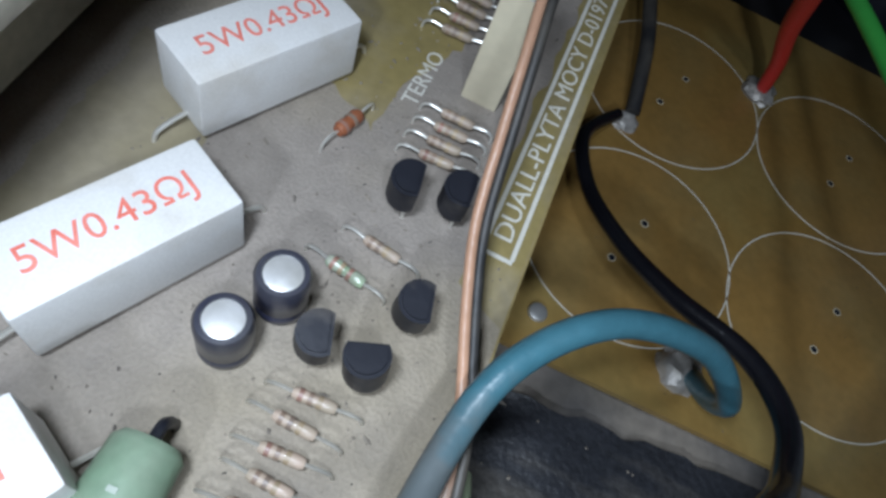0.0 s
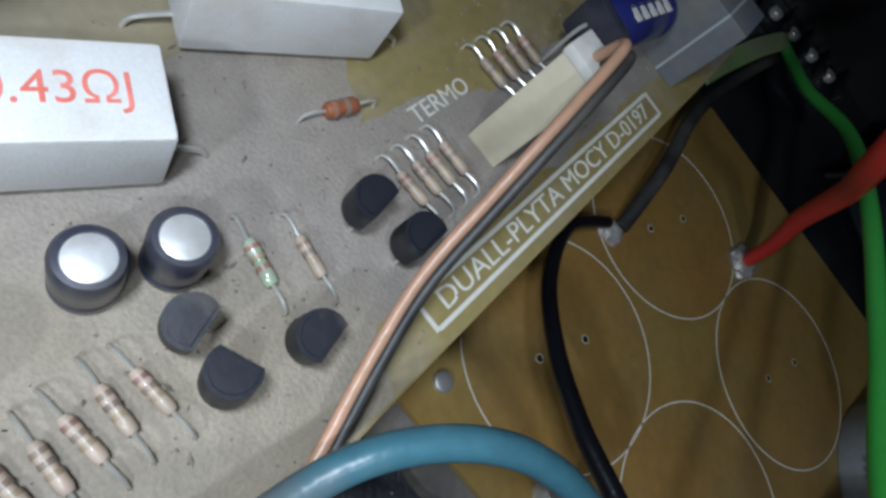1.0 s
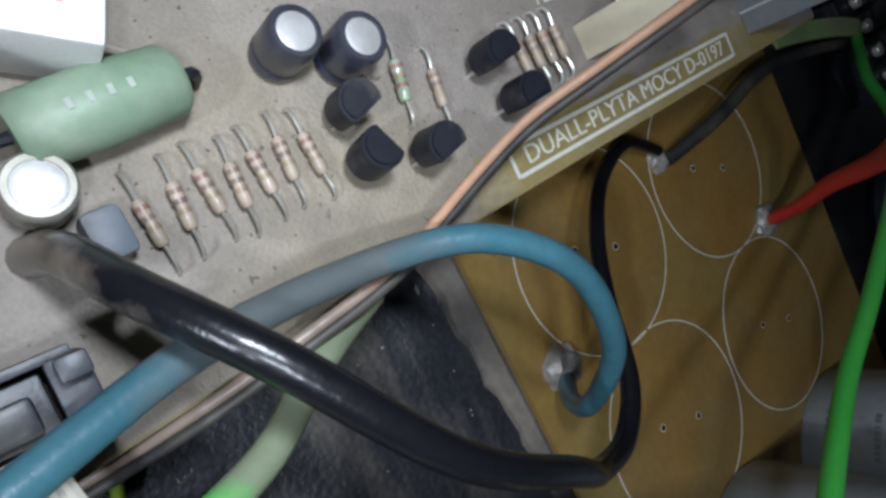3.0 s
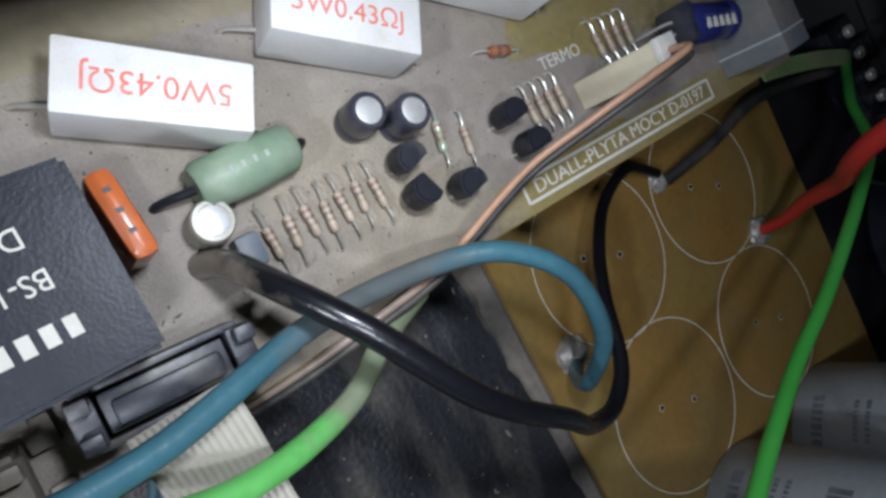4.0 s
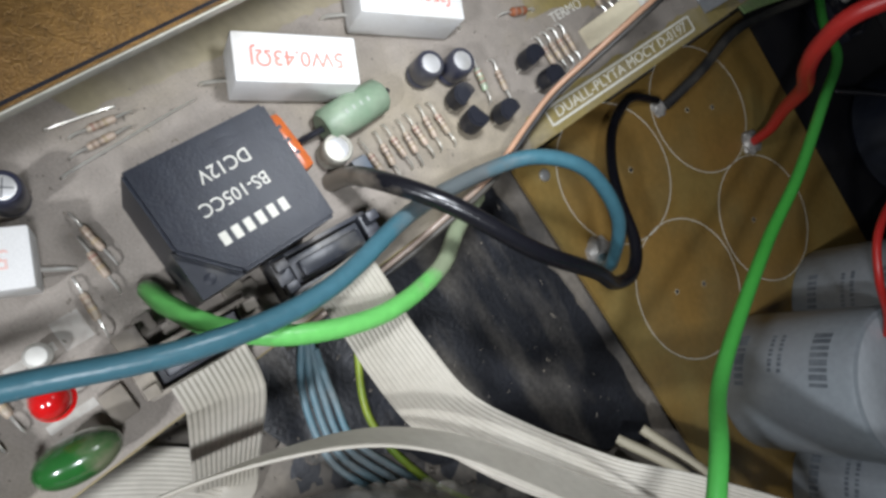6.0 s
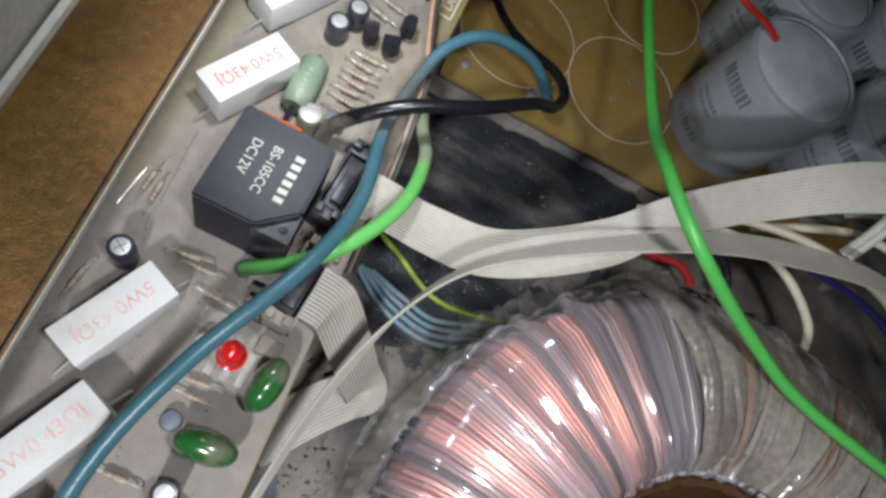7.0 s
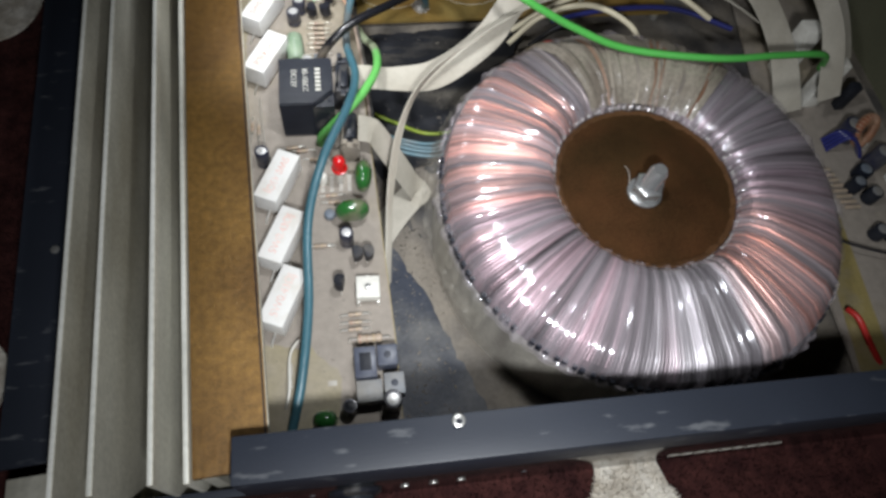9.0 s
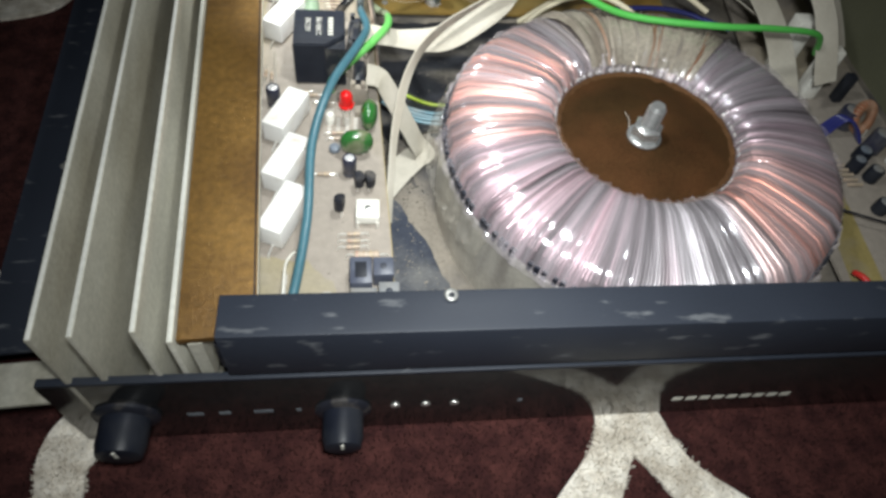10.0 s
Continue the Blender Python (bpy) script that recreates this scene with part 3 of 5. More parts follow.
part("side_flange", box(-3.1, 0, 1.95, 41, -0.55, -0.4, 0.03, m=pose(-8.7, -22.3, 0, 0, 0, 3.9)), steel_black, case, "scuffed black flange")
for y in (9.5, 24):
    part("flange_screw", drum(0.16, -0.4, -0.33, 14, 0.03, m=pose(-8.7, -22.3, 0, 0, 0, 3.6) @ Matrix.Translation((-1.9, y, 0))), bare_alu, case)
part("rail_screw", drum(0.2, 3.8, 3.93, 16, 0.05, m=Matrix.Translation((2.05, -21.3, 0))), bare_alu, case, "bright screw with a dark recess")
part("screw_recess", drum(0.09, 3.9, 3.94, 10, 0.01, m=Matrix.Translation((2.05, -21.33, 0))), black_plastic, case)
part("floor_hole", drum(0.28, FLOOR, FLOOR + 0.02, 16, 0.005, m=Matrix.Translation((9.6, -3.1, 0))), black_plastic, case)
for x in (0.7, 1.7, 2.66):
    part("indicator", drum(0.16, 0, 0.06, 14, 0.03, m=pose(x, -22.25, -1.55, 90, 0, 0)), bare_alu, case, "small round indicator")
for x, w in ((-5.6, 0.5), (-4.7, 0.35), (-3.5, 0.6), (-2.4, 0.15), (4.9, 0.15)):
    part("panel_mark", box(x - w / 2, x + w / 2, -22.256, -22.25, -1.72, -1.5), faded_ink, case)
for k in range(9):
    part("panel_mark", box(10.6 + k * 0.52, 10.6 + k * 0.52 + 0.36, -22.256, -22.25, -2.35, -2.05), silk, case)
for x, z, r in ((-1.0, -1.7, 0.66), (-7.6, -1.4, 0.74)):
    k = thing("control_knob", (x, -22.25, z), 0, "black plastic control knob on the front panel", "knob", "front knobs")
    part("skirt", lathe([(0, 0), (r + 0.25, 0), (r + 0.25, 0.1), (r + 0.1, 0.2), (0, 0.2)], 28, m=pose(0, 0, 0, 90)), dusty_black, k)
    part("grip", lathe([(r, 0.15), (r, 1.0), (r - 0.08, 1.3), (r - 0.25, 1.36), (0, 1.34)], 28, m=pose(0, 0, 0, 90)), black_plastic, k)
    part("pointer", box(-0.05, 0.05, -1.37, -1.34, 0.1, r - 0.2), silk, k)

sink = thing("heat_sink", (-5.1, -22.05, 0), 3.6, "dull aluminium heat sink with tall straight fins", "heat sink")
for fx, top in ((-0.22, 3.1), (-0.93, 3.8), (-2.38, 3.8), (-3.32, 3.8)):
    part("fin", box(fx - 0.08, fx + 0.08, 0, 41, -2.5, top - 0.02, 0.03), alu, sink)
    # paler metal strip stands for the highlight along each fin's top edge
    part("fin_crest", box(fx - 0.055, fx + 0.055, 0.02, 40.9, top - 0.035, top, 0.008), brushed, sink, "top edge highlight put in as paler metal")
part("sink_base", box(-3.4, 0.2, 0, 41, -3.0, -2.5), alu, sink)
part("sink_foot", box(-6.4, -3.42, 0.2, 1.6, -0.62, -0.45, 0.03), alu, sink, "dusty pale foot")
for k in range(7):
    y = 3 + k * 1.4 + rnd.random()
    part("pale_smear", box(-1.02, -1.008, y, y + 0.5 + rnd.random() * 0.7, 0.4 + rnd.random(), 2 + rnd.random()), chalk, sink)

bar = thing("transistor_bar", (-5.0, -21.95, 0), 3.6, "brown enamelled metal bar along the heat sink", "bar")
part("bar_top", box(-0.2, 1.86, 0, 20.6, 2.72, 2.98, 0.04), brown, bar, "brown enamelled top")
part("bar_end", box(-0.2, 1.86, 20.62, 41, 2.7, 2.96, 0.04), brushed, bar, "bare aluminium end")
part("bar_web", box(0.04, 0.4, 0, 41, 0.3, 2.69), alu, bar)
# thin dark strip along the bar's top, near its right edge
part("bar_gap", box(1.76, 1.81, 0.02, 20.5, 2.95, 2.984), black_plastic, bar, "thin dark strip")
part("bar_edge", box(1.845, 1.885, 0.05, 41, 2.75, 2.95, 0.012), alu, bar, "bright bare metal edge")
part("bar_lug", box(0.7, 1.7, -0.12, 0.25, 1.2, 2.7, 0.08), dusty_black, bar)

# ---- the two circuit boards ----
board = thing("circuit_board", (0, 0, 0), 0, "long dusty brown amplifier circuit board with white print", "circuit board")
part("laminate", prism([(-5.3, -21), (0.74, -21), (0.74, -17.5), (0.45, -9), (0.18, -1), (0.13, 9.3), (-7.0, 9.3), (-6.4, -2)], -0.16, 0), pcb_mat, board)
part("board_edge", prism([(0.741, -21), (0.741, -17.5), (0.451, -9), (0.181, -1), (0.131, 9.3), (0.16, 9.3), (0.21, -1), (0.48, -9), (0.77, -17.5), (0.77, -21)], -0.155, -0.004), pcb_edge, board)
for x, y, w in ((-0.205, 0, 0.44), (-0.205, 5.9, 0.44)):
    part("print_line", box(x - w / 2, x + w / 2, y - 0.03, y + 0.03, 0.001, 0.006), silk, board)
for x in (0, -0.41):
    part("print_line", box(x - 0.03, x + 0.03, 0.03, 5.87, 0.001, 0.006), silk, board)
lettering("print", "DUALL-PLYTA MOCY D-0197", 0.37, (-0.205, 2.95, 0.004), 90, silk, board, 1.14)
lettering("print", "TERMO", 0.34, (-2.12, 2.15, 0.004), 90, silk, board)


def ragged(poly, z, mat, parent, name, seed):
    """A thin patch with an uneven outline."""
    r = random.Random(seed)
    out = []
    for k, (a, b) in enumerate(zip(poly, poly[1:] + poly[:1])):
        n = max(2, int(math.dist(a, b) / 0.16))
        for i in range(n):
            f = i / n
            out.append((a[0] + (b[0] - a[0]) * f + r.uniform(-0.06, 0.06), a[1] + (b[1] - a[1]) * f + r.uniform(-0.06, 0.06)))
    return part(name, prism(out, z - 0.003, z), mat, parent, smooth=False)


edge = random.Random(1)
part("bare_patch", prism([(0.176, -0.9), (0.14, 8.2)] + [(-0.52 + 0.05 * math.sin(k) + edge.uniform(-0.05, 0.05), 8.0 - k * 0.22) for k in range(40)], -0.0015, 0.0015), pcb_bare, board, smooth=False)
ragged([(-3.7, 1.6), (-2.35, 0.9), (-2.3, 1.9), (-1.9, 3.0), (-2.0, 5.5), (-2.6, 9.1), (-4.6, 9.1), (-4.2, 4)], 0.0015, pcb_bare, board, "bare_patch", 2)
ragged([(-4.6, -20.8), (-1.4, -20.8), (-1.2, -18.6), (-2.2, -17.6), (-4.2, -17.3)], 0.0015, pcb_soft, board, "bare_patch", 3)
ragged([(-5.1, -8.6), (-4.5, -8.4), (-4.5, -3.4), (-3.9, -0.4), (-4.6, 0.6), (-5.5, 0.8)], 0.0015, pcb_soft, board, "bare_patch", 4)
for x, y in ((-4.3, -20), (0.3, -16.6), (-4.6, 8.6), (-0.5, 8.8), (0.05, -8.5)):
    part("standoff", drum(0.25, FLOOR, -0.165, 12, 0.03, m=Matrix.Translation((x, y, 0))), bare_alu, board)

board2 = thing("capacitor_board", (0, 0, 0), 0, "amber circuit board with thin white printed circles", "circuit board")
part("laminate", prism([(0.5, 0.36), (17.5, 0.75), (17.3, 12.25), (0.5, 12.25)], -2.88, -2.73), pcb_yellow, board2)
for cx, cy in ((2.35, 3.45), (6.6, 3.65), (2.4, 7.95), (6.7, 8.1)):
    part("lacquer_disc", lathe([(0, 0), (1.9, 0), (2.13, 0), (2.13, -0.004), (0, -0.004)], 60, m=Matrix.Translation((cx, cy, -2.7275))), amber_disc, board2, "browner lacquer inside the printed circle")
    part("printed_circle", lathe([(2.138, 0), (2.16, 0), (2.16, 0.006), (2.138, 0.006)], 90, m=Matrix.Translation((cx, cy, -2.729)), closed=True), silk, board2)
    for dx in (-0.55, 0.55):
        part("drilled_hole", drum(0.07, -2.735, -2.72, 8, 0.002, m=Matrix.Translation((cx + dx * 0.4, cy + dx, 0))), black_plastic, board2)
        part("hole_ring", lathe([(0.06, 0), (0.085, 0), (0.085, 0.004), (0.06, 0.004)], 12, m=Matrix.Translation((cx + dx * 0.4, cy + dx, -2.7265)), closed=True), cream, board2)
part("board_screw", drum(0.18, -2.73, -2.6, 16, 0.06, m=Matrix.Translation((1.15, 1.1, 0))), bare_alu, board2, "round screw head")


def solder_blob(x, y, z, r):
    bm = bmesh.new()
    bmesh.ops.create_icosphere(bm, subdivisions=3, radius=r)
    for v in bm.verts:
        v.co *= 1 + 0.3 * noise.noise(v.co * 3 / r + Vector((x, y, 0)))
        v.co.z = max(v.co.z * 0.7, -0.02)
        v.co += Vector((x, y, z))
    return bm


part("solder_joint", solder_blob(3.82, 1.34, -2.73, 0.44), solder, board2, "frosty grey solder joint")
part("solder_joint", solder_blob(4.4, 9.25, -2.73, 0.42), solder, board2, "frosty grey solder joint")
part("solder_joint", solder_blob(1.55, 6.3, -2.73, 0.3), solder, board2, "shiny grey solder joint")
for x, y in ((1.0, 11.7), (16.8, 0.8), (16.8, 11.7)):
    part("standoff", drum(0.2, FLOOR, -2.881, 10, 0.02, m=Matrix.Translation((x, y, 0))), bare_alu, board2)

# black insulating sheet and scraps under the wiring
pts = [(0.2, -7.5), (0.25, -0.4), (1.6, -0.2), (3.4, -0.05), (5, 0.05), (7.0, 0.12), (8.6, 0.1), (9.2, -0.3), (8.2, -1.9), (7.0, -2.7), (6.5, -3.6), (5.3, -6.0), (4.6, -6.3), (3.4, -8.2), (1.0, -9.0)]
rust_film = material("brown_paper_strip", (0.16, 0.08, 0.045), 0.6, second=(0.2, 0.13, 0.09), mix_scale=60)


def torn(poly, amp, seed):
    """The outline with uneven, torn edges."""
    r, out = random.Random(seed), []
    for a, b in zip(poly, poly[1:] + poly[:1]):
        n = max(2, int(math.dist(a, b) / 0.3))
        out += [(a[0] + (b[0] - a[0]) * i / n + r.uniform(-amp, amp), a[1] + (b[1] - a[1]) * i / n + r.uniform(-amp, amp)) for i in range(n)]
    return out


bm = prism(torn(pts, 0.07, 5), FLOOR + 0.03, FLOOR + 0.08)
bmesh.ops.triangulate(bm, faces=bm.faces[:])
bmesh.ops.subdivide_edges(bm, edges=[e for e in bm.edges if e.calc_length() > 1.2], cuts=6, use_grid_fill=True)
bmesh.ops.triangulate(bm, faces=bm.faces[:])
for v in bm.verts:
    v.co.z += 0.10 + 0.12 * noise.noise(Vector((v.co.x * 0.45, v.co.y * 1.5, 0))) + 0.03 * noise.noise(v.co * 2.5)
solid("insulating_sheet", bm, black_sheet, "black dusty rippled insulating sheet on the case floor", "insulating sheet")
solid("dust_sheet", prism(torn([(0.9, -20.8), (4.6, -20.5), (3.4, -17.5), (2.4, -14.6), (1.0, -12.2), (0.8, -16)], 0.1, 6), FLOOR + 0.004, FLOOR + 0.04), navy_sheet, "dark blue plastic sheet beside the transformer", "plastic sheet", smooth=False)


for k, (x, y, w, h) in enumerate(((2.6, -6.3, 0.75, 0.5), (3.2, -5.7, 0.6, 0.35), (2.4, -7.0, 0.4, 0.3), (4.7, -6.2, 0.9, 0.3), (5.4, -5.5, 0.7, 0.4), (3.5, -8.4, 0.5, 0.3), (4.2, -7.9, 0.45, 0.22), (6.6, -4.9, 0.8, 0.35), (8.2, -3.4, 0.7, 0.5), (4.0, -5.4, 0.35, 0.3), (7.4, -4.2, 0.4, 0.25), (1.9, -11.0, 0.35, 0.5))):
    spot = [(x + w * (1 + 0.35 * math.sin(3 * q + k)) * math.cos(q) * 0.8, y + h * (1 + 0.35 * math.cos(5 * q + k)) * math.sin(q)) for q in [i * math.pi / 6 for i in range(12)]]
    ragged(spot, FLOOR + 0.006 + 0.0006 * k, peeled, case, "peeled_paint", 20 + k)


# ---- toroidal transformer ----
def toroid():
    t = thing("toroidal_transformer", (11.0, -12.5, 0), 0, "large toroidal transformer wound in copper and clear film", "transformer")
    r = random.Random(7)
    OFF = Matrix.Translation((-0.42, -0.62, 0))
    turns = 380
    n = turns * 5
    prof = [(3.62, 0.2), (3.64, 0.9), (3.74, 1.4), (4.0, 1.72), (4.6, 1.9), (5.5, 1.88), (6.5, 1.76), (7.3, 1.58), (7.84, 1.18), (8.0, 0.4)]
    bm = bmesh.new()
    size = [r.uniform(0.55, 1.2) for k in range(turns)]
    drop = [r.choice((0, 0, 0, 0, 0.02, 0.035)) for k in range(turns)]
    rings = []
    for j, (pr, pz) in enumerate(prof):     # round copper turns lying side by side
        thick = 0.01 + 0.02 * j / (len(prof) - 1)
        ring = []
        for k in range(n):
            a = 2 * math.pi * k / n + 0.02 * noise.noise(Vector((k * 0.012, j * 0.3, 9)))
            q = thick * size[k // 5] * (0, 0.8, 1, 0.8, 0.3)[k % 5] - drop[k // 5] + 0.05 * noise.noise(Vector((math.cos(a) * 3, math.sin(a) * 3, j * 0.45)))
            ring.append(bm.verts.new(((pr + q * 0.4) * math.cos(a), (pr + q * 0.4) * math.sin(a), pz + q)))
        rings.append(ring)
    for a, b in zip(rings, rings[1:]):
        for k in range(n):
            bm.faces.new((a[k], a[(k + 1) % n], b[(k + 1) % n], b[k]))
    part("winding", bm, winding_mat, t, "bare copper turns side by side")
    n = 1080                                # clear film stretched over the turns, pulled into radial folds
    fold = [(r.uniform(0, n), r.choice((3, 4, 6, 9, 13)), r.uniform(-2, 12), r.uniform(3, 8), r.uniform(0.02, 0.085)) for k in range(190)]
    lift = [[0.0] * n for _ in range(12)]
    for at, w, mid, reach, h in fold:
        for j in range(12):
            fade = max(0.0, 1 - abs(j - mid) / reach)
            for d in range(-int(w) - 1, int(w) + 2):
                lift[j][int(at + d) % n] += 1.7 * h * fade * max(0.0, 1 - abs(d) / w)
    shape = prof[1:3] + [(3.9, 1.6)] + prof[3:] + [(8.06, 0.36), (8.1, 0.1)]
    bm = bmesh.new()
    rings = []
    for j, (pr, pz) in enumerate(shape):
        ring = []
        for k in range(n):
            a = 2 * math.pi * k / n
            gather = 0.05 * max(0, j - 7) / 3 * (1 + math.sin(a * 75 + 2.5 * noise.noise(Vector((k * 0.03, 0, 1))))) * (0.5 + abs(noise.noise(Vector((k * 0.02, 7, 0))))) if j > 7 else 0.02 * max(0, 3 - j) * (1 + math.sin(a * 52))
            q = 0.05 + lift[min(j, 11)][k] + gather
            ring.append(bm.verts.new(((pr + q * (1.0 if j > 8 else 0.35) * (-1 if j < 2 else 1)) * math.cos(a), (pr + q * (1.0 if j > 8 else 0.35) * (-1 if j < 2 else 1)) * math.sin(a), pz + q)))
        rings.append(ring)
    for a, b in zip(rings, rings[1:]):
        for k in range(n):
            bm.faces.new((a[k], a[(k + 1) % n], b[(k + 1) % n], b[k]))
    part("clear_film", bm, clear_film, t, "clear wrinkled polyester film")
    # the wrapped side wall
    bm = bmesh.new()
    rings = []
    for z in (0.45, 0.1, -0.6, -1.4, -2.3, FLOOR):
        ring = []
        for k in range(240):
            a = 2 * math.pi * k / 240
            q = 8.03 + 0.05 * noise.noise(Vector((math.cos(a) * 22, math.sin(a) * 22, z * 0.4))) + (0.06 if z < -2 else 0)
            ring.append(bm.verts.new((q * math.cos(a), q * math.sin(a), z)))
        rings.append(ring)
    for a, b in zip(rings, rings[1:]):
        for k in range(240):
            bm.faces.new((a[k], a[(k + 1) % 240], b[(k + 1) % 240], b[k]))
    part("side_wrap", bm, side_film, t, "dusty grey film round the side")
    bm = bmesh.new()                   # loose crumpled film standing off the rim
    rows = []
    for j in range(7):
        row = []
        for k in range(221):
            a = radians(92 + k * 0.55)
            w = noise.noise(Vector((k * 0.16, j * 0.5, 2))) + 0.6 * noise.noise(Vector((k * 0.5, j * 0.9, 4)))
            q = 8.12 + 0.09 * j + 0.1 * w * (0.4 + 0.2 * j)
            row.append(bm.verts.new((q * math.cos(a), q * math.sin(a), 0.35 - 0.16 * j + 0.16 * w)))
        rows.append(row)
    for a, b in zip(rows, rows[1:]):
        for k in range(220):
            bm.faces.new((a[k], a[k + 1], b[k + 1], b[k]))
    part("film_skirt", bm, skirt_film, t, "crumpled dusty clear film edge")
    bm = bmesh.new()
    for k in range(150):               # black blocks put in for the shade in gaps between turns at the rim
        a = 2 * math.pi * (k + r.uniform(-0.2, 0.2)) / 150
        if r.random() < 0.85 and 165 < math.degrees(a) < 330:
            box(7.86, 8.1, -0.08, 0.08 + 0.05 * r.random(), 0.35, 0.75, 0, bm, Matrix.Rotation(a, 4, "Z"))
    part("rim_gap", bm, black_plastic, t, "black blocks for the shade between turns at the rim", kind="stuff", smooth=False)
    for k in range(170):                # small bright folds put in as glints of bunched film at the inner lip
        a = radians(r.uniform(0, 360))
        part("film_fold", box(-0.08, 0.12 + r.uniform(0, 0.35), -0.015, 0.01 + r.uniform(0, 0.035), -0.03, 0.03, 0.012, m=Matrix.Rotation(a, 4, "Z") @ pose(3.72, 0, 1.32, r.uniform(-25, 25), r.uniform(-52, -40), r.uniform(-12, 12))), bare_film, t)
    bm = lathe([(0, 1.62), (1.0, 1.6), (2.0, 1.46), (3.0, 1.2), (3.3, 1.14), (3.5, 1.17), (3.62, 1.18), (3.66, 1.05), (3.66, 0.5)], 64)
    for v in bm.verts:
        v.co.z += 0.03 * noise.noise(v.co * 1.4)
    part("pressing_disc", bm, fibre, t, "brown fibre disc")
    bm = bmesh.new()                   # frayed rim of the disc
    rows = []
    for j in range(5):
        row = []
        for k in range(200):
            a = 2 * math.pi * k / 200
            q = 3.4 + 0.075 * j + 0.07 * noise.noise(Vector((math.cos(a) * 9, math.sin(a) * 9, j * 0.7)))
            row.append(bm.verts.new((q * math.cos(a), q * math.sin(a), (1.16, 1.23, 1.27, 1.2, 0.95)[j] + 0.05 * noise.noise(Vector((math.cos(a) * 14, math.sin(a) * 14, j))))))
        rows.append(row)
    for a, b in zip(rows, rows[1:]):
        for k in range(200):
            bm.faces.new((a[k], a[(k + 1) % 200], b[(k + 1) % 200], b[k]))
    part("disc_rim", bm, raw_edge, t, "frayed lighter brown edge")
    b = part("bolt", lathe([(0.3, 1.5)] + [(0.3 + 0.04 * (i % 2), 1.5 + i * 0.075) for i in range(1, 23)] + [(0.24, 3.25), (0, 3.25)], 20, m=OFF), zinc, t, "threaded zinc bolt")
    part("washer", drum(0.68, 1.58, 1.72, 28, 0.04, m=OFF), zinc, b)
    part("nut", lathe([(0.36, 1.73), (0.58, 1.73), (0.58, 2.2), (0.5, 2.26), (0.3, 2.26)], 6, m=OFF), zinc, b)
    part("wire_whisker", tube([(-0.9, -0.2, 1.6), (-0.85, 0.2, 1.75), (-1.0, 0.45, 1.9)], 0.012, 5, 4), tin, t)
    bm = bmesh.new()                   # wrinkled dusty film pulled over the lead side
    rows = []
    for j, (q, z) in enumerate(((3.72, 1.5), (4.2, 1.95), (4.9, 2.2), (5.7, 2.3), (6.5, 2.15), (7.2, 1.72), (7.8, 1.1), (8.3, 0.3), (8.7, -0.8), (9.0, -2.0), (9.1, -3.0))):
        row = []
        for k in range(151):
            a = radians(46 + k * 0.46 + 0.5 * j * noise.noise(Vector((k * 0.06, 0, 3))))
            up = (0.05 + 0.022 * j) * (abs(noise.noise(Vector((k * 0.11, j * 0.1, 0)))) * 1.6 - 0.35 + 0.5 * noise.noise(Vector((k * 0.09, j * 0.2, 8)))) + 0.025 * noise.noise(Vector((k * 0.9, j * 0.3, 5)))
            row.append(bm.verts.new(((q + up * 0.8) * math.cos(a), (q + up * 0.8) * math.sin(a), z + up + 0.05)))
        rows.append(row)
    for a, b in zip(rows, rows[1:]):
        for k in range(150):
            bm.faces.new((a[k], a[k + 1], b[k + 1], b[k]))
    part("film_wrap", bm, film_mat, t, "wrinkled tan dusty film")
    for k in range(14):                # loose strands on it
        a = radians(r.uniform(50, 110))
        pts = [(q * math.cos(a + d), q * math.sin(a + d), z) for q, z, d in ((3.75, 1.5, 0), (4.8, 2.2, r.uniform(-0.02, 0.02)), (6.4, 2.18, r.uniform(-0.04, 0.04)), (7.7, 1.25, r.uniform(-0.06, 0.06)), (8.5, 0.2, r.uniform(-0.08, 0.08)), (9.0, r.uniform(-2.2, -0.8), r.uniform(-0.1, 0.1)))]
        part("film_strand", band(pts, lambda q: 0.1 + 0.12 * q, 0.06, 0.1, lambda q: 25 * math.sin(5 * q + k)), (film_mat, rust_film, dust_clip)[k % 3], t, "tan dusty film strand")
toroid()
for x, y, z, l, rz in ((9.5, -4.0, -1.4, 3.2, 8), (12.8, -4.2, -1.2, 3.4, -5), (15.8, -5.5, -1.2, 3.0, -25)):
    bm = box(-l / 2, l / 2, -0.55, 0.55, -1.0, 0.9, 0.3)
    bmesh.ops.subdivide_edges(bm, edges=bm.edges[:], cuts=3, use_grid_fill=True)
    for v in bm.verts:
        v.co += Vector((0.12, 0.2, 0.25)) * noise.noise(v.co * 1.3 + Vector((x, y, 0)))
    ob = solid("film_wad", bm, film_mat, "crumpled dusty film bundle where the leads leave the transformer", "film bundle")
    ob.matrix_world = pose(x * CM, y * CM, z * CM, 0, 0, rz)


# ---- components on the long board ----
def place(ob, x, y, z=0.0, rz=0.0):
    return copy_thing(ob, pose(x * CM, y * CM, z * CM, 0, 0, rz))


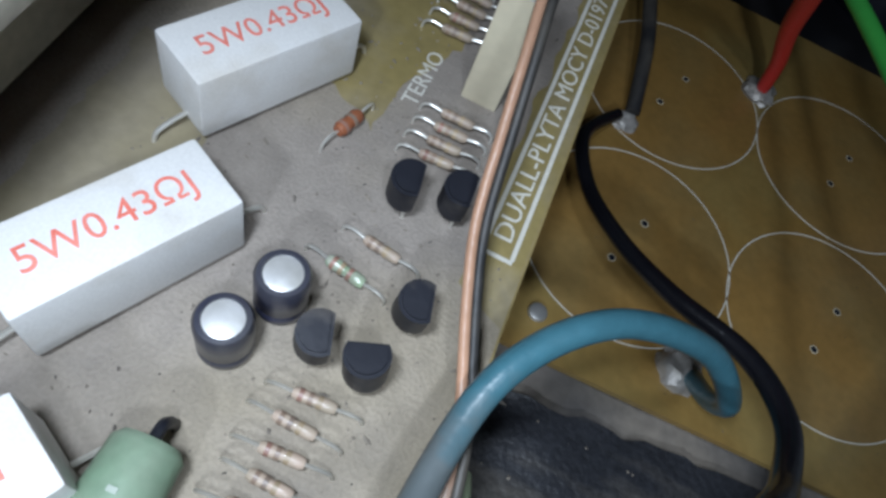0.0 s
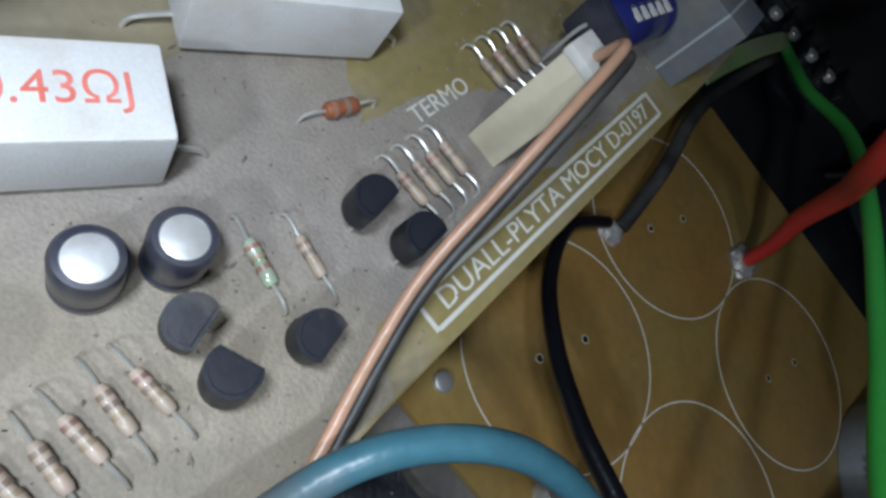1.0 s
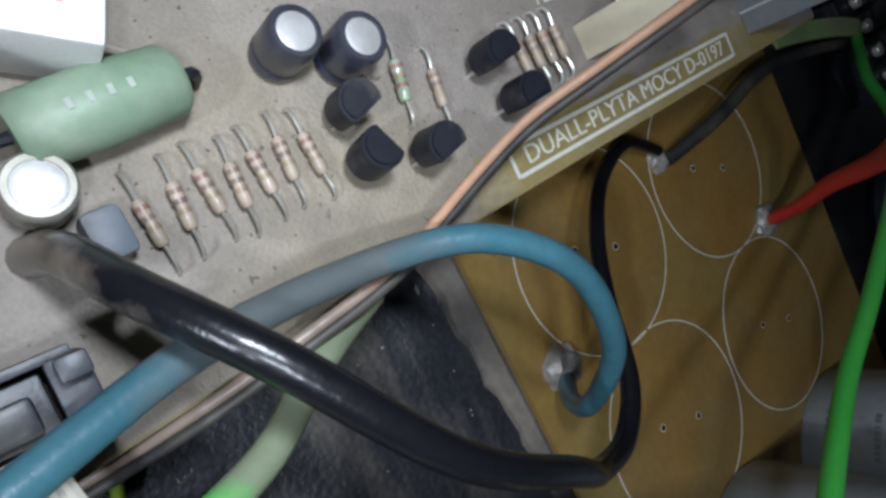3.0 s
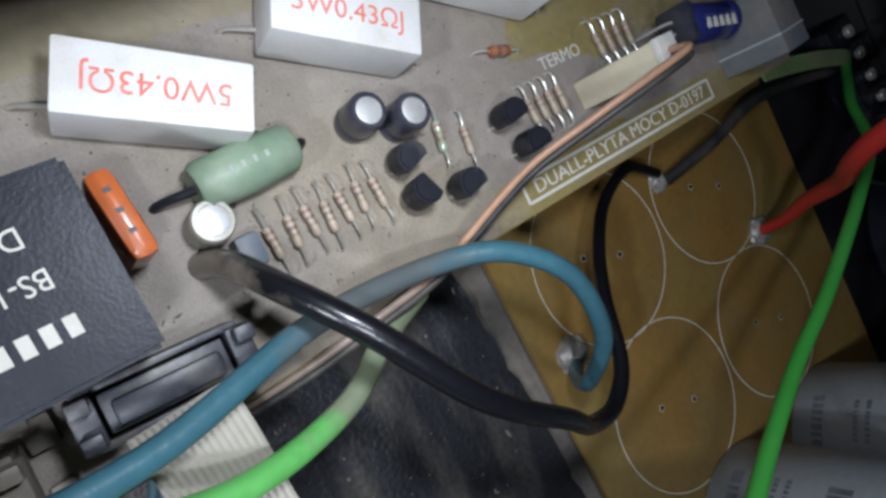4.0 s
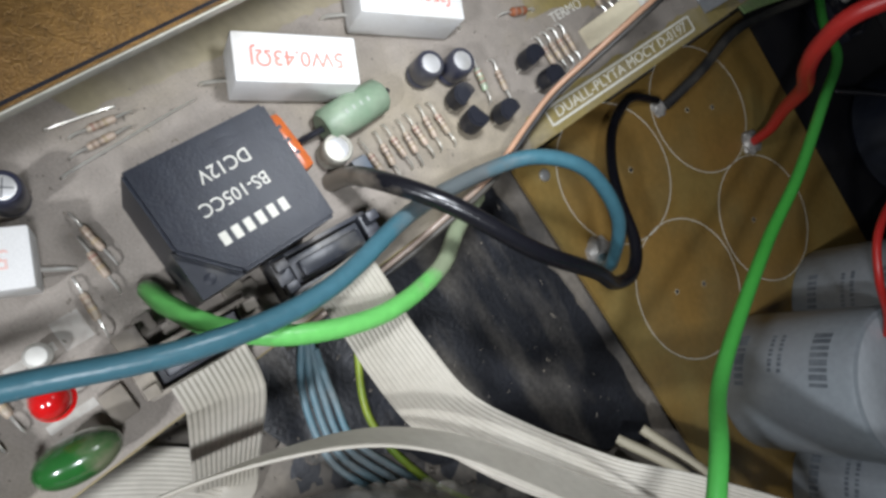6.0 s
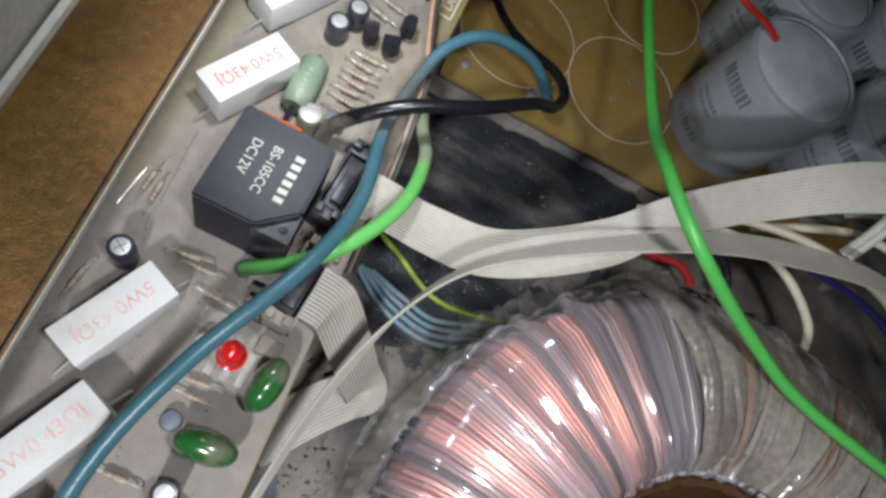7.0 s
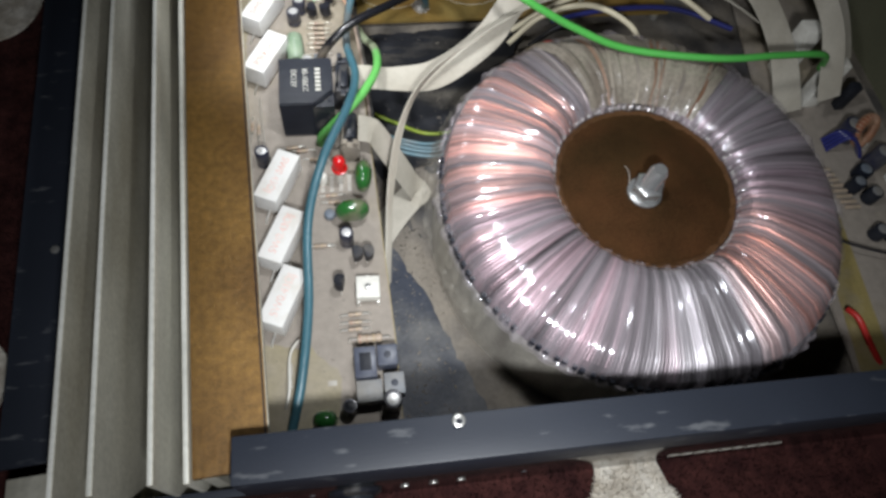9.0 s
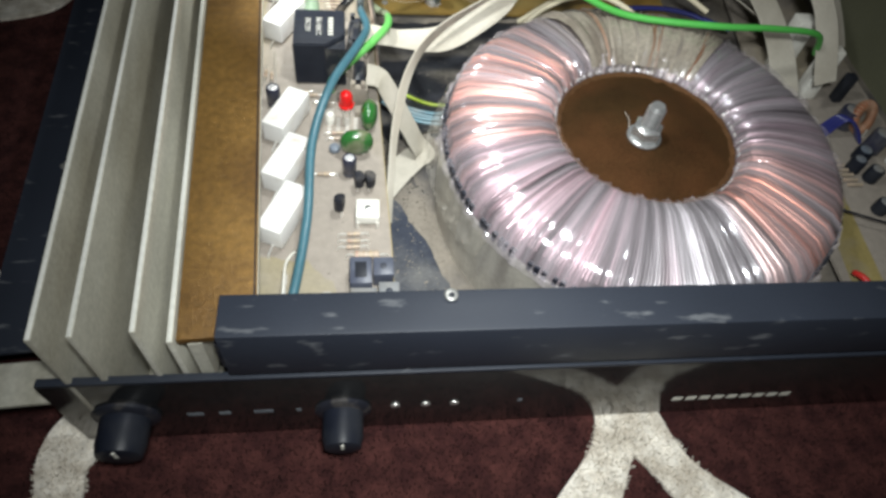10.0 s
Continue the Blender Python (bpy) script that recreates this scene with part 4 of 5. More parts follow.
def cement_resistor(x, y, rz, flip, label):
    t = thing("cement_resistor", (x, y, 0), rz, label, "resistor", "power resistors")
    part("body", box(-1.1, 1.1, -0.45, 0.45, 0.12, 1.04, 0.05), ceramic, t)
    # front resistors get the paler red that stands for glare on their tops
    lettering("print", "5W0.43ΩJ", 0.40, (0, 0, 1.043), 180 if flip else 0, glare_print if y < -9 else red_print, t, 0.98)
    for s in (-1, 1):
        part("lead", tube([(s * 1.07, -0.1, 0.22), (s * 1.3, -0.12, 0.2), (s * 1.5, -0.13, 0.13), (s * 1.56, -0.13, -0.05)], 0.032, 6, 4), tin, t)


for x, y, rz, flip, lab in ((-3.85, 0.75, 63, 0, "white cement power resistor with faded red print, beside the bare patch"),
                            (-3.72, -2.2, 63, 0, "white cement power resistor with faded red print"),
                            (-3.55, -5.0, 63, 1, "white cement power resistor with red print, beside the relay"),
                            (-3.14, -11.11, 65.5, 1, "white cement power resistor with red print, beside the small capacitor"),
                            (-3.0, -13.6, 66, 0, "white cement power resistor near the blue wire"),
                            (-2.98, -15.97, 66, 0, "white cement power resistor near the blue wire")):
    cement_resistor(x, y, rz, flip, lab)

relay = thing("relay", (-1.9, -7.52, 0), 0.0, "black plastic relay with white print and a cut corner", "relay")
part("body", prism([(-1.02, -1.15), (0.28, -1.15), (1.02, -0.5), (1.02, 1.15), (-1.02, 1.15)], 0.06, 2.05), relay_black, relay)
for bv in [relay.children[0]]:
    q = bmesh.new()
    q.from_mesh(bv.data)
    bmesh.ops.bevel(q, geom=q.edges[:], offset=0.05 * CM, segments=2, affect="EDGES")
    q.to_mesh(bv.data)
    q.free()
    bv.data.shade_smooth()
    bv.data.set_sharp_from_angle(angle=radians(40))
part("corner_ledge", prism([(0.24, -1.17), (1.04, -1.17), (1.04, -0.46)], 0.06, 1.88), gloss_black, relay, "dusty lower corner")
part("vent_hole", drum(0.09, 1.86, 1.892, 12, 0.004, m=Matrix.Translation((0.83, -0.93, 0))), black_plastic, relay)
lettering("print", "BS-105CC", 0.29, (-0.03, 0.02, 2.053), -90, silk, relay, 0.92)
lettering("print", "DC12V", 0.30, (-0.46, 0.12, 2.053), -90, silk, relay, 0.92)
for k in range(6):      # maker's name as plain bars
    part("name_bar", box(0.36, 0.56, 0.6 - k * 0.2 - 0.12, 0.6 - k * 0.2, 2.051, 2.056), silk, relay)

box_cap = thing("film_capacitor", (-2.3, -6.05, 0), 4, "orange film capacitor standing against the relay", "capacitor")
part("body", box(-0.58, 0.52, -0.17, 0.17, 0.15, 1.25, 0.15), orange, box_cap)
for k in range(3):
    part("print_bar", box(-0.35 + k * 0.25, -0.29 + k * 0.25, -0.04, 0.04, 1.249, 1.254), ink, box_cap)
for s in (-0.4, 0.4):
    part("lead", tube([(s, 0, 0.2), (s, 0, -0.05)], 0.03, 6, 2), tin, box_cap)

gr = thing("wirewound_resistor", (-2.4, -4.35, 0.42), 92, "pale green wirewound resistor with thick leads", "resistor")
part("body", lathe([(0, -0.72), (0.27, -0.72), (0.34, -0.64), (0.36, 0), (0.34, 0.64), (0.27, 0.72), (0, 0.72)], 24, m=pose(0, 0, 0, 0, 90, 0)), pale_green, gr)
for k, w in enumerate((0.1, 0.22, 0.22, 0.16)):
    part("print_bar", box(-0.3 + k * 0.17, -0.3 + k * 0.17 + 0.05, -0.04, 0.05, 0.345, 0.361), pale_mark, gr)
part("lead", tube([(-0.7, 0, 0), (-0.95, 0.02, -0.05), (-1.15, 0.05, -0.25), (-1.2, 0.05, -0.45)], 0.06, 8, 4), dusty_black, gr)
part("lead", tube([(0.7, 0, 0), (0.85, 0, 0.02), (0.95, 0, -0.2), (0.97, 0, -0.45)], 0.06, 8, 4), dusty_black, gr)


def axial(mat=beige_body, bands=(0, 1, 2), label="", length=0.47, r=0.07, high=0.15):
    t = thing("axial_resistor", (0, 0, -30), 0, label or "small beige axial resistor with colour bands", "resistor", "small resistors")
    h = length / 2
    part("body", lathe([(0, -h), (r * 0.75, -h), (r, -h + 0.05), (r, -h + 0.14), (r * 0.82, -h + 0.2), (r * 0.82, h - 0.2), (r, h - 0.14), (r, h - 0.05), (r * 0.75, h), (0, h)], 12, m=Matrix.Translation((0, 0, high)) @ pose(0, 0, 0, 0, 90, 0)), mat, t)
    for k, c in enumerate(bands):
        x = -h + 0.09 + k * (length - 0.18) / max(len(bands) - 1, 1) * (0.7 if k else 0)
        part("band", lathe([(r * 0.86, -0.025), (r * 1.03, -0.025), (r * 1.03, 0.025), (r * 0.86, 0.025)], 12, m=Matrix.Translation((x, 0, high)) @ pose(0, 0, 0, 0, 90, 0), closed=True), band_mats[c], t)
    for s in (-1, 1):
        part("lead", tube([(s * (h - 0.02), 0, high), (s * (h + 0.16), 0, high + 0.03), (s * (h + 0.28), 0, high - 0.03), (s * (h + 0.3), 0, -0.04)], 0.02, 6, 3), tin, t)
    return t


plain, brownish, glassy = axial(), axial(bands=(1, 3, 2), label="dusty beige axial resistor with dark bands"), axial(glass_body, (0, 2, 0), "small pale green glass diode with red and gold bands", 0.5, 0.08)
for k, y in enumerate((-4.4, -4.08, -3.78, -3.5, -3.22, -2.92, -2.62)):
    place((plain, brownish)[k % 2], -1.35 - 0.03 * (k % 3), y, 0, 3 * (-1) ** k)
place(glassy, -1.72, -1.18, 0, -10)
place(brownish, -1.48, -0.72, 0, -8)
for k in range(4):
    place((plain, brownish)[k % 2], -1.42, 0.82 + k * 0.26, 0, 4 - k)
for k in range(4):
    place((brownish, plain)[k % 2], -2.02, 3.1 + k * 0.3, 0, 5 - 2 * k)
reddish = axial(rust, (0, 3), "small rust red diode with a pale stripe", 0.42, 0.1)
place(reddish, -2.62, 0.72, 0, 75)
for x, y, rz in ((-4.2, -8.2, 88), (-3.95, -8.35, 92), (-2.65, -9.3, 8), (-2.25, -9.45, 2), (-1.75, -9.9, -4), (-4.3, -10.7, 85), (-1.7, -13.75, 0), (-0.6, -16.55, 2), (-0.6, -16.85, 0), (-0.62, -17.1, 2), (-1.2, -11.6, 4), (-1.1, -11.9, 0)):
    place((plain, brownish)[int(abs(y) * 10) % 2], x, y, 0, rz)
big = axial(length=0.85, r=0.16, high=0.22, label="larger beige resistor with colour bands near the fuse holder")
place(big, -0.15, -17.5, 0, 0)
for proto in (plain, brownish, glassy, reddish, big):
    for o in (*proto.children_recursive, proto):
        bpy.data.objects.remove(o)


def to92(x, y, rz, lean=0.0, label="black plastic transistor with a flat face"):
    t = thing("transistor", (x, y, 0), rz, label, "transistor", "small transistors")
    t.matrix_world = t.matrix_world @ pose(0, 0, 0, lean, 0, 0)
    arc = [(0.24 * math.cos(a), 0.24 * math.sin(a)) for a in [radians(-122 + i * 244 / 16) for i in range(17)]]
    bm = prism(arc, 0.28, 0.82)
    bmesh.ops.bevel(bm, geom=[e for e in bm.edges if abs(e.verts[0].co.z - e.verts[1].co.z) < 1e-5], offset=0.04, segments=2, affect="EDGES")
    part("body", bm, dusty_black, t)
    for k in (-0.13, 0, 0.13):
        part("lead", tube([(-0.05, k, 0.3), (-0.05, k * 1.2, 0.1), (-0.06, k * 1.4, -0.05)], 0.025, 5, 3), tin, t)


for x, y, rz, ln in ((-0.86, -1.3, 195, -8), (-1.0, -2.15, -70, 6), (-1.62, -2.08, 200, -8), (-1.55, 0.05, 190, -8), (-0.95, 0.25, 185, -8), (-0.42, -14.3, 10, 6), (-0.02, -14.3, 15, 6), (-1.05, -15.5, 170, 5)):
    to92(x, y, rz, ln)


def electrolytic(x, y, r, h, mat, label, top=can_top):
    t = thing("electrolytic_capacitor", (x, y, 0), rnd.uniform(0, 360), label, "capacitor", "small electrolytic capacitors")
    part("sleeve", lathe([(0, 0.05), (r - 0.04, 0.05), (r, 0.1), (r, 0.2), (r - 0.03, 0.24), (r, 0.28), (r, h - 0.06), (r - 0.03, h), (r - 0.08, h + 0.005), (r - 0.09, h - 0.02)], 28), mat, t)
    part("can_top", lathe([(0, h - 0.01), (r - 0.12, h - 0.008), (r - 0.085, h - 0.02)], 28), top, t, "bright metal top")
    for turn in (25, 115) if "notched" in label else ():
        part("vent_score", box(-r * 0.55, r * 0.55, -0.012, 0.012, h - 0.012, h - 0.003, m=Matrix.Rotation(radians(turn), 4, "Z")), grey_block, t)


electrolytic(-2.43, -2.47, 0.29, 0.76, can_sleeve, "small dark blue capacitor with a bright metal top")
electrolytic(-2.18, -1.8, 0.29, 0.78, can_sleeve, "small dark blue capacitor with a bright metal top")
electrolytic(-1.92, -5.08, 0.29, 0.6, alu, "small bare metal capacitor with a bright top")
electrolytic(-3.73, -9.92, 0.27, 0.95, can_sleeve, "small black capacitor with a bright notched top")
electrolytic(-0.72, -13.65, 0.26, 0.95, can_sleeve, "small black capacitor with a bright top")
electrolytic(0.45, -19.85, 0.3, 0.95, can_sleeve, "small black capacitor with a bright top near the front rail")
electrolytic(-0.95, -19.85, 0.25, 0.6, can_sleeve, "small black capacitor near the front rail", black_plastic)
solid("grey_diode", box(-1.62, -1.15, -4.95, -4.6, 0, 0.42, 0.08), grey_block, "grey plastic block beside the black wire", "component")


def lacquer_cap(x, y, rz, l, label):
    t = thing("film_capacitor", (x, y, 0), rz, label, "capacitor", "green film capacitors")
    bm = bmesh.new()
    bmesh.ops.create_uvsphere(bm, u_segments=28, v_segments=16, radius=1)
    for v in bm.verts:
        c = v.co.copy()
        v.co = Vector((math.copysign(abs(c.x) ** 0.85, c.x) * l / 2, c.y * 0.34, math.copysign(abs(c.z) ** 0.8, c.z) * 0.56 + 0.72))
    part("body", bm, green_lacquer, t)
    for s in (-0.25, 0.25):
        part("lead", tube([(s, 0, 0.35), (s, 0, -0.05)], 0.03, 6, 2), tin, t)


lacquer_cap(0.05, -11.15, 82, 1.22, "glossy green lacquered film capacitor")
lacquer_cap(-0.45, -12.65, 4, 1.28, "glossy green lacquered film capacitor")
lacquer_cap(-1.75, -20.3, 0, 0.8, "glossy green lacquered film capacitor near the front rail")

led = thing("indicator_lamp", (-0.83, -10.95, 0), 0, "red indicator diode on long leads", "indicator lamp")
part("lens", lathe([(0, 1.0), (0.3, 1.0), (0.3, 1.08), (0.25, 1.1), (0.25, 1.45), (0.21, 1.6), (0.12, 1.69), (0, 1.72)], 24), red_lens, led)
for s in (-0.12, 0.12):
    part("lead", tube([(s, 0, 1.02), (s, 0, 0.5), (s, 0, -0.05)], 0.03, 6, 3), tin, led)
solid("white_bead", lathe([(0, 0), (0.18, 0), (0.2, 0.3), (0.14, 0.45), (0, 0.48)], 16, m=Matrix.Translation((-1.5, -10.85, 0))), white_nylon, "small white bead component", "component")
tr = thing("trimmer", (-0.08, -15.66, 0), -2, "white square trimmer with a small metal rotor", "trimmer")
part("body", box(-0.42, 0.42, -0.42, 0.42, 0.1, 0.5, 0.05), white_nylon, tr)
part("rotor", drum(0.13, 0.5, 0.54, 14, 0.02), bare_alu, tr)
part("slot", box(-0.1, 0.1, -0.02, 0.02, 0.54, 0.545), ink, tr)
for x, y in ((-0.35, -0.5), (0.35, -0.5), (0, 0.5)):
    part("pin", box(x - 0.05, x + 0.05, y - 0.03, y + 0.03, 0, 0.3), tin, tr)
solid("grey_disc", drum(0.22, 0, 0.3, 16, 0.1, m=Matrix.Translation((-1.3, -12.45, 0))), grey_block, "small grey round component", "component")
hold = thing("fuse_holder", (-0.05, -18.6, 0), 0, "dark blue plastic socket in four square blocks", "socket")
part("shell", box(-0.68, 0.06, -0.42, 0.62, 0, 0.85, 0.05), navy_plastic, hold)
part("inset", box(-0.5, -0.12, -0.2, 0.4, 0.85, 0.88, 0.01), black_plastic, hold)
part("front_block", box(-0.66, 0.2, -1.2, -0.47, 0, 0.66, 0.04), grey_block, hold, "dusty grey block")
for x, y, m, lab in ((0.44, 0.32, navy_plastic, "dark blue square tab with a dark hole"), (0.6, -0.66, grey_block, "grey square tab with a dark hole")):
    tab = part("square_tab", box(x - 0.34, x + 0.34, y - 0.36, y + 0.36, 0, 0.72, 0.04), m, hold, lab)
    part("tab_hole", drum(0.12, 0.715, 0.732, 16, 0.004, m=Matrix.Translation((x, y, 0))), ink, tab)
solid("white_lead", tube([(-2.55, -17.3, 0.0), (-2.6, -17.45, 0.35), (-2.85, -17.95, 0.4), (-2.88, -19.1, 0.4), (-3.05, -19.6, 0.0)], 0.045, 8, 5), white_nylon, "thin bent white lead on the board", "lead")
for a, b, h in (((-3.74, -9.05), (-3.93, -6.75), 0.08), ((-4.35, -10.9), (-4.22, -10.2), 0.1), ((-1.85, -13.7), (-1.3, -13.75), 0.1), ((-2.9, -17.9), (-2.85, -18.9), 0.12), ((-4.5, -8.9), (-4.4, -7.9), 0.08)):
    solid("jumper_wire", tube([(*a, -0.03), (a[0] * 0.97 + b[0] * 0.03, a[1] * 0.97 + b[1] * 0.03, h), (a[0] * 0.03 + b[0] * 0.97, a[1] * 0.03 + b[1] * 0.97, h), (*b, -0.03)], 0.024, 6, 4), tin, "bare tinned jumper wire on the board", "jumper wire", "jumper wires")
dusty_print = material("dusty_white_print", (0.44, 0.42, 0.38), 0.75, second=(0.33, 0.30, 0.265), mix_scale=200)
for x, y, w, h in ((-1.6, -10.3, 0.5, 0.45), (-2.9, -18.3, 0.18, 0.4), (-1.5, -18.9, 0.3, 0.18)):
    part("print_outline", box(x - w / 2, x + w / 2, y - h / 2, y + h / 2, 0.001, 0.004), dusty_print, board)
for k in range(4):
    part("print_line", box(-1.6 + k * 0.35, -1.45 + k * 0.35, -11.35, -10.6, 0.001, 0.004), dusty_print, board)

# tall cream plug with its pair of leads, blue capacitor, grey block at the back of the board
plug = thing("connector", (-1.29, 2.35, 0), 0, "tall cream nylon connector standing on the board", "connector")
part("housing", box(-0.27, 0.27, -0.2, 0.2, 0, 1.92, 0.03), cream, plug)
part("cap", box(-0.29, 0.29, -0.22, 0.24, 1.9, 2.05, 0.03), white_nylon, plug)
bc = thing("electrolytic_capacitor", (-1.5, 5.15, 0.95), 80, "blue sleeved capacitor lying against the grey block", "capacitor")
part("sleeve", lathe([(0, -0.75), (0.36, -0.75), (0.4, -0.7), (0.4, 0.45), (0.37, 0.5), (0.4, 0.55), (0.4, 0.7), (0.35, 0.76), (0, 0.75)], 26, m=pose(0, 0, 0, 0, 90, 0)), blue_sleeve, bc)
for k in range(5):
    part("print_bar", box(-0.45 + k * 0.2, -0.34 + k * 0.2, -0.22, 0.02, 0.375, 0.398), silk, bc)
for s in (-0.12, 0.12):
    part("lead", tube([(-0.75, s, 0), (-1.0, s, -0.1), (-1.05, s, -0.5), (-1.05, s, -1.0)], 0.03, 6, 4), tin, bc)
part("tie", box(-0.9, -0.7, -0.4, 0.4, -0.4, 0.38, 0.1), can_sleeve, bc)
gb = thing("power_transistor", (-0.95, 7.0, 0), 2, "large grey plastic block standing at the end of the board", "component")
part("body", box(-0.7, 0.75, -0.45, 0.5, 0, 1.5, 0.05), grey_block, gb)
part("seam", box(0.3, 0.34, -0.46, 0.51, 0.02, 1.505), cap_lid, gb)


# box headers with their ribbon plugs
def header(x, y, rz, label, shell=worn_black, core=worn_black):
    t = thing("ribbon_connector", (x, y, 0), rz, label, "connector", "ribbon connectors")
    for b in ((-0.36, -0.28, -0.95, 0.95), (0.28, 0.36, -0.95, 0.95), (-0.28, 0.28, -0.95, -0.85), (-0.28, 0.28, 0.85, 0.95)):
        part("shell_wall", box(b[0], b[1], b[2], b[3], 0, 0.85, 0.015), shell, t)
    part("plug", box(-0.24, 0.22, -0.7, 0.7, 0.3, 0.92, 0.03), core, t)
    part("strain_bar", box(-0.13, 0.16, -0.6, 0.6, 0.92, 1.12, 0.05), gloss_black, t)
    for s in (-1, 1):
        latch = part("latch", box(-0.3, 0.3, s * 0.88 - 0.14, s * 0.88 + 0.14, 0.3, 1.02, 0.04), shell, t)
        for x in (-0.2, 0.2):
            part("finger", box(x - 0.09, x + 0.09, s * 0.9 - 0.1, s * 0.9 + 0.12, 1.0, 1.26, 0.03), shell, latch)


header(-0.43, -6.45, -4, "black ribbon connector with side latches beside the relay")
header(-0.3, -9.0, -4, "dusty grey ribbon connector with side latches behind the red indicator", dust_clip, dusty_black)
for k, (x, y) in enumerate(((-0.85, -9.75), (-0.25, -10.35), (-0.95, -7.95), (-0.62, -7.72), (-1.1, -9.35), (0.1, -7.75))):
    solid("board_clip", box(x - 0.3 + 0.04 * k, x + 0.3 - 0.03 * k, y - 0.22, y + 0.2 - 0.03 * k, 0, 0.35 - 0.04 * k, 0.04), dust_clip, "dust coated plastic clip on the board", "clip")


# ---- wires and ribbons ----
def wire(name, pts, r, mat, label):
    t = thing(name, (0, 0, 0), 0, label, "wire")
    part("insulation", tube(pts, r, 12, 9), mat, t)
    return t


wire("blue_wire", [(4.0, 1.3, -2.6), (3.98, 0.62, -1.9), (3.66, 0.09, -0.84), (2.55, -0.15, 0.42), (1.17, -0.75, 1.09), (0.3, -1.6, 1.0), (-0.05, -2.7, 0.75), (-0.22, -4.75, 1.05), (0.02, -7.06, 1.75), (-0.36, -9.1, 2.41), (-1.34, -11.43, 2.49), (-2.0, -13.64, 1.83), (-2.12, -16.56, 1.25), (-2.45, -18.9, 0.7), (-2.85, -20.4, 0.15)], 0.165, cyan_dusty, "thick blue green wire arching from the amber board past the relay")
wire("black_wire", [(-1.5, -5.35, 0.0), (-1.35, -5.2, 0.7), (-0.83, -4.98, 1.45), (0.11, -4.42, 1.93), (1.59, -3.5, 1.93), (2.85, -2.1, 1.25), (3.6, -1.25, 0.5), (3.9, -0.25, 0.0), (3.5, 0.6, -0.35), (2.49, 1.35, -0.85), (1.70, 2.3, -1.4), (1.05, 3.5, -1.9), (0.75, 4.9, -2.2), (1.3, 6.1, -2.45)], lambda f: 0.19 - 0.06 * f, black_dusty, "thick black wire looping from the board to the amber board")
wire("black_wire", [(1.6, 6.4, -2.5), (1.3, 8.0, -2.0), (0.9, 10.0, -1.8), (1.1, 12.5, -1.9), (1.6, 15.5, -2.0)], 0.16, dusty_wire, "dusty black wire running to the back of the case")
wire("green_wire", [(-1.5, -9.05, 0.0), (-1.45, -9.1, 0.55), (-1.05, -9.03, 1.1), (-0.36, -8.66, 1.62), (0.38, -7.75, 1.70), (0.94, -6.29, 1.32), (0.97, -4.73, 0.70), (0.6, -3.67, 0.2), (0.35, -2.56, -0.3)], 0.17, green_dusty, "short bright green wire curving past the ribbon connector")
wire("green_wire", [(1.3, 15.3, -1.7), (1.75, 14.6, -1.5), (2.4, 13.3, -1.05), (3.2, 11.2, 0.0), (3.6, 8.0, 0.9), (4.5, 5.0, 1.2), (4.98, 2.3, 1.55), (5.42, -1.9, 2.75), (5.35, -4.2, 4.2), (6.3, -5.75, 4.5), (8.8, -6.3, 3.3), (11.25, -6.85, 2.6), (14.89, -7.6, 2.75), (17.9, -7.3, 2.5), (20.6, -6.8, 1.9), (21.6, -6.3, 0.5)], 0.15, green_wire, "long bright green wire crossing over the transformer")
solid("green_lug", band([(0.35, 10.6, -1.6), (0.5, 11.6, -1.5), (0.85, 13.4, -1.45), (1.25, 15.0, -1.55), (1.5, 15.6, -1.75)], 0.5, -0.05, 0.05, lambda q: 20 - 30 * q), dusty_green, "dusty green flat lead at the back terminal", "lead")
wire("red_wire", [(4.4, 9.2, -2.6), (4.1, 8.9, -1.6), (3.5, 8.2, -0.4), (2.9, 7.1, 1.1), (2.2, 5.8, 2.2), (1.7, 5.2, 3.1), (1.4, 5.1, 4.2), (1.9, 6.2, 5.6), (3.5, 8.5, 7.0)], lambda f: 0.15 + 0.06 * min(f * 3, 1), red_wire, "thick red wire soldered to the amber board")
twin = thing("twin_lead", (0, 0, 0), 0, "copper coloured and dark grey twin lead from the tall connector", "wire")
for s, dz, q, m, lab in ((-0.055, 0.03, 0.062, copper_dusty, "copper coloured lead"), (0.065, -0.01, 0.062, dusty_wire, "dark grey lead")):
    part("lead", tube([(-1.25 + s, 2.35, 2.0), (-1.15 + s, 2.2, 2.45 + dz), (-1.0 + s, 1.4, 2.15 + dz), (-0.8 + s, 0.45, 1.5 + dz), (-0.62 + s, -0.4, 1.0 + dz), (-0.33 + s, -1.2, 0.7 + dz), (0.02 + s, -2.1, 0.5 + dz), (0.2 + s, -2.8, 0.4 + dz), (0.34 + s, -3.9, 0.25 + dz), (0.5 + s, -5.2, -0.2), (0.7 + s, -7.5, -1.5)], q, 12, 9), m, twin, lab)
wire("earth_wire", [(0.9, -5.6, -2.6), (1.8, -5.9, -2.9), (3.4, -6.6, -2.95), (5.4, -6.3, -2.95), (7.3, -5.3, -3.0)], 0.09, yellow_green, "yellow and green striped earth wire on the floor")
wire("red_wire", [(19.95, -17.3, -1.9), (20.1, -17.8, -1.7), (20.4, -18.6, -2.0), (20.8, -19.6, -2.4)], 0.13, red_wire, "thick red wire beside the transformer")
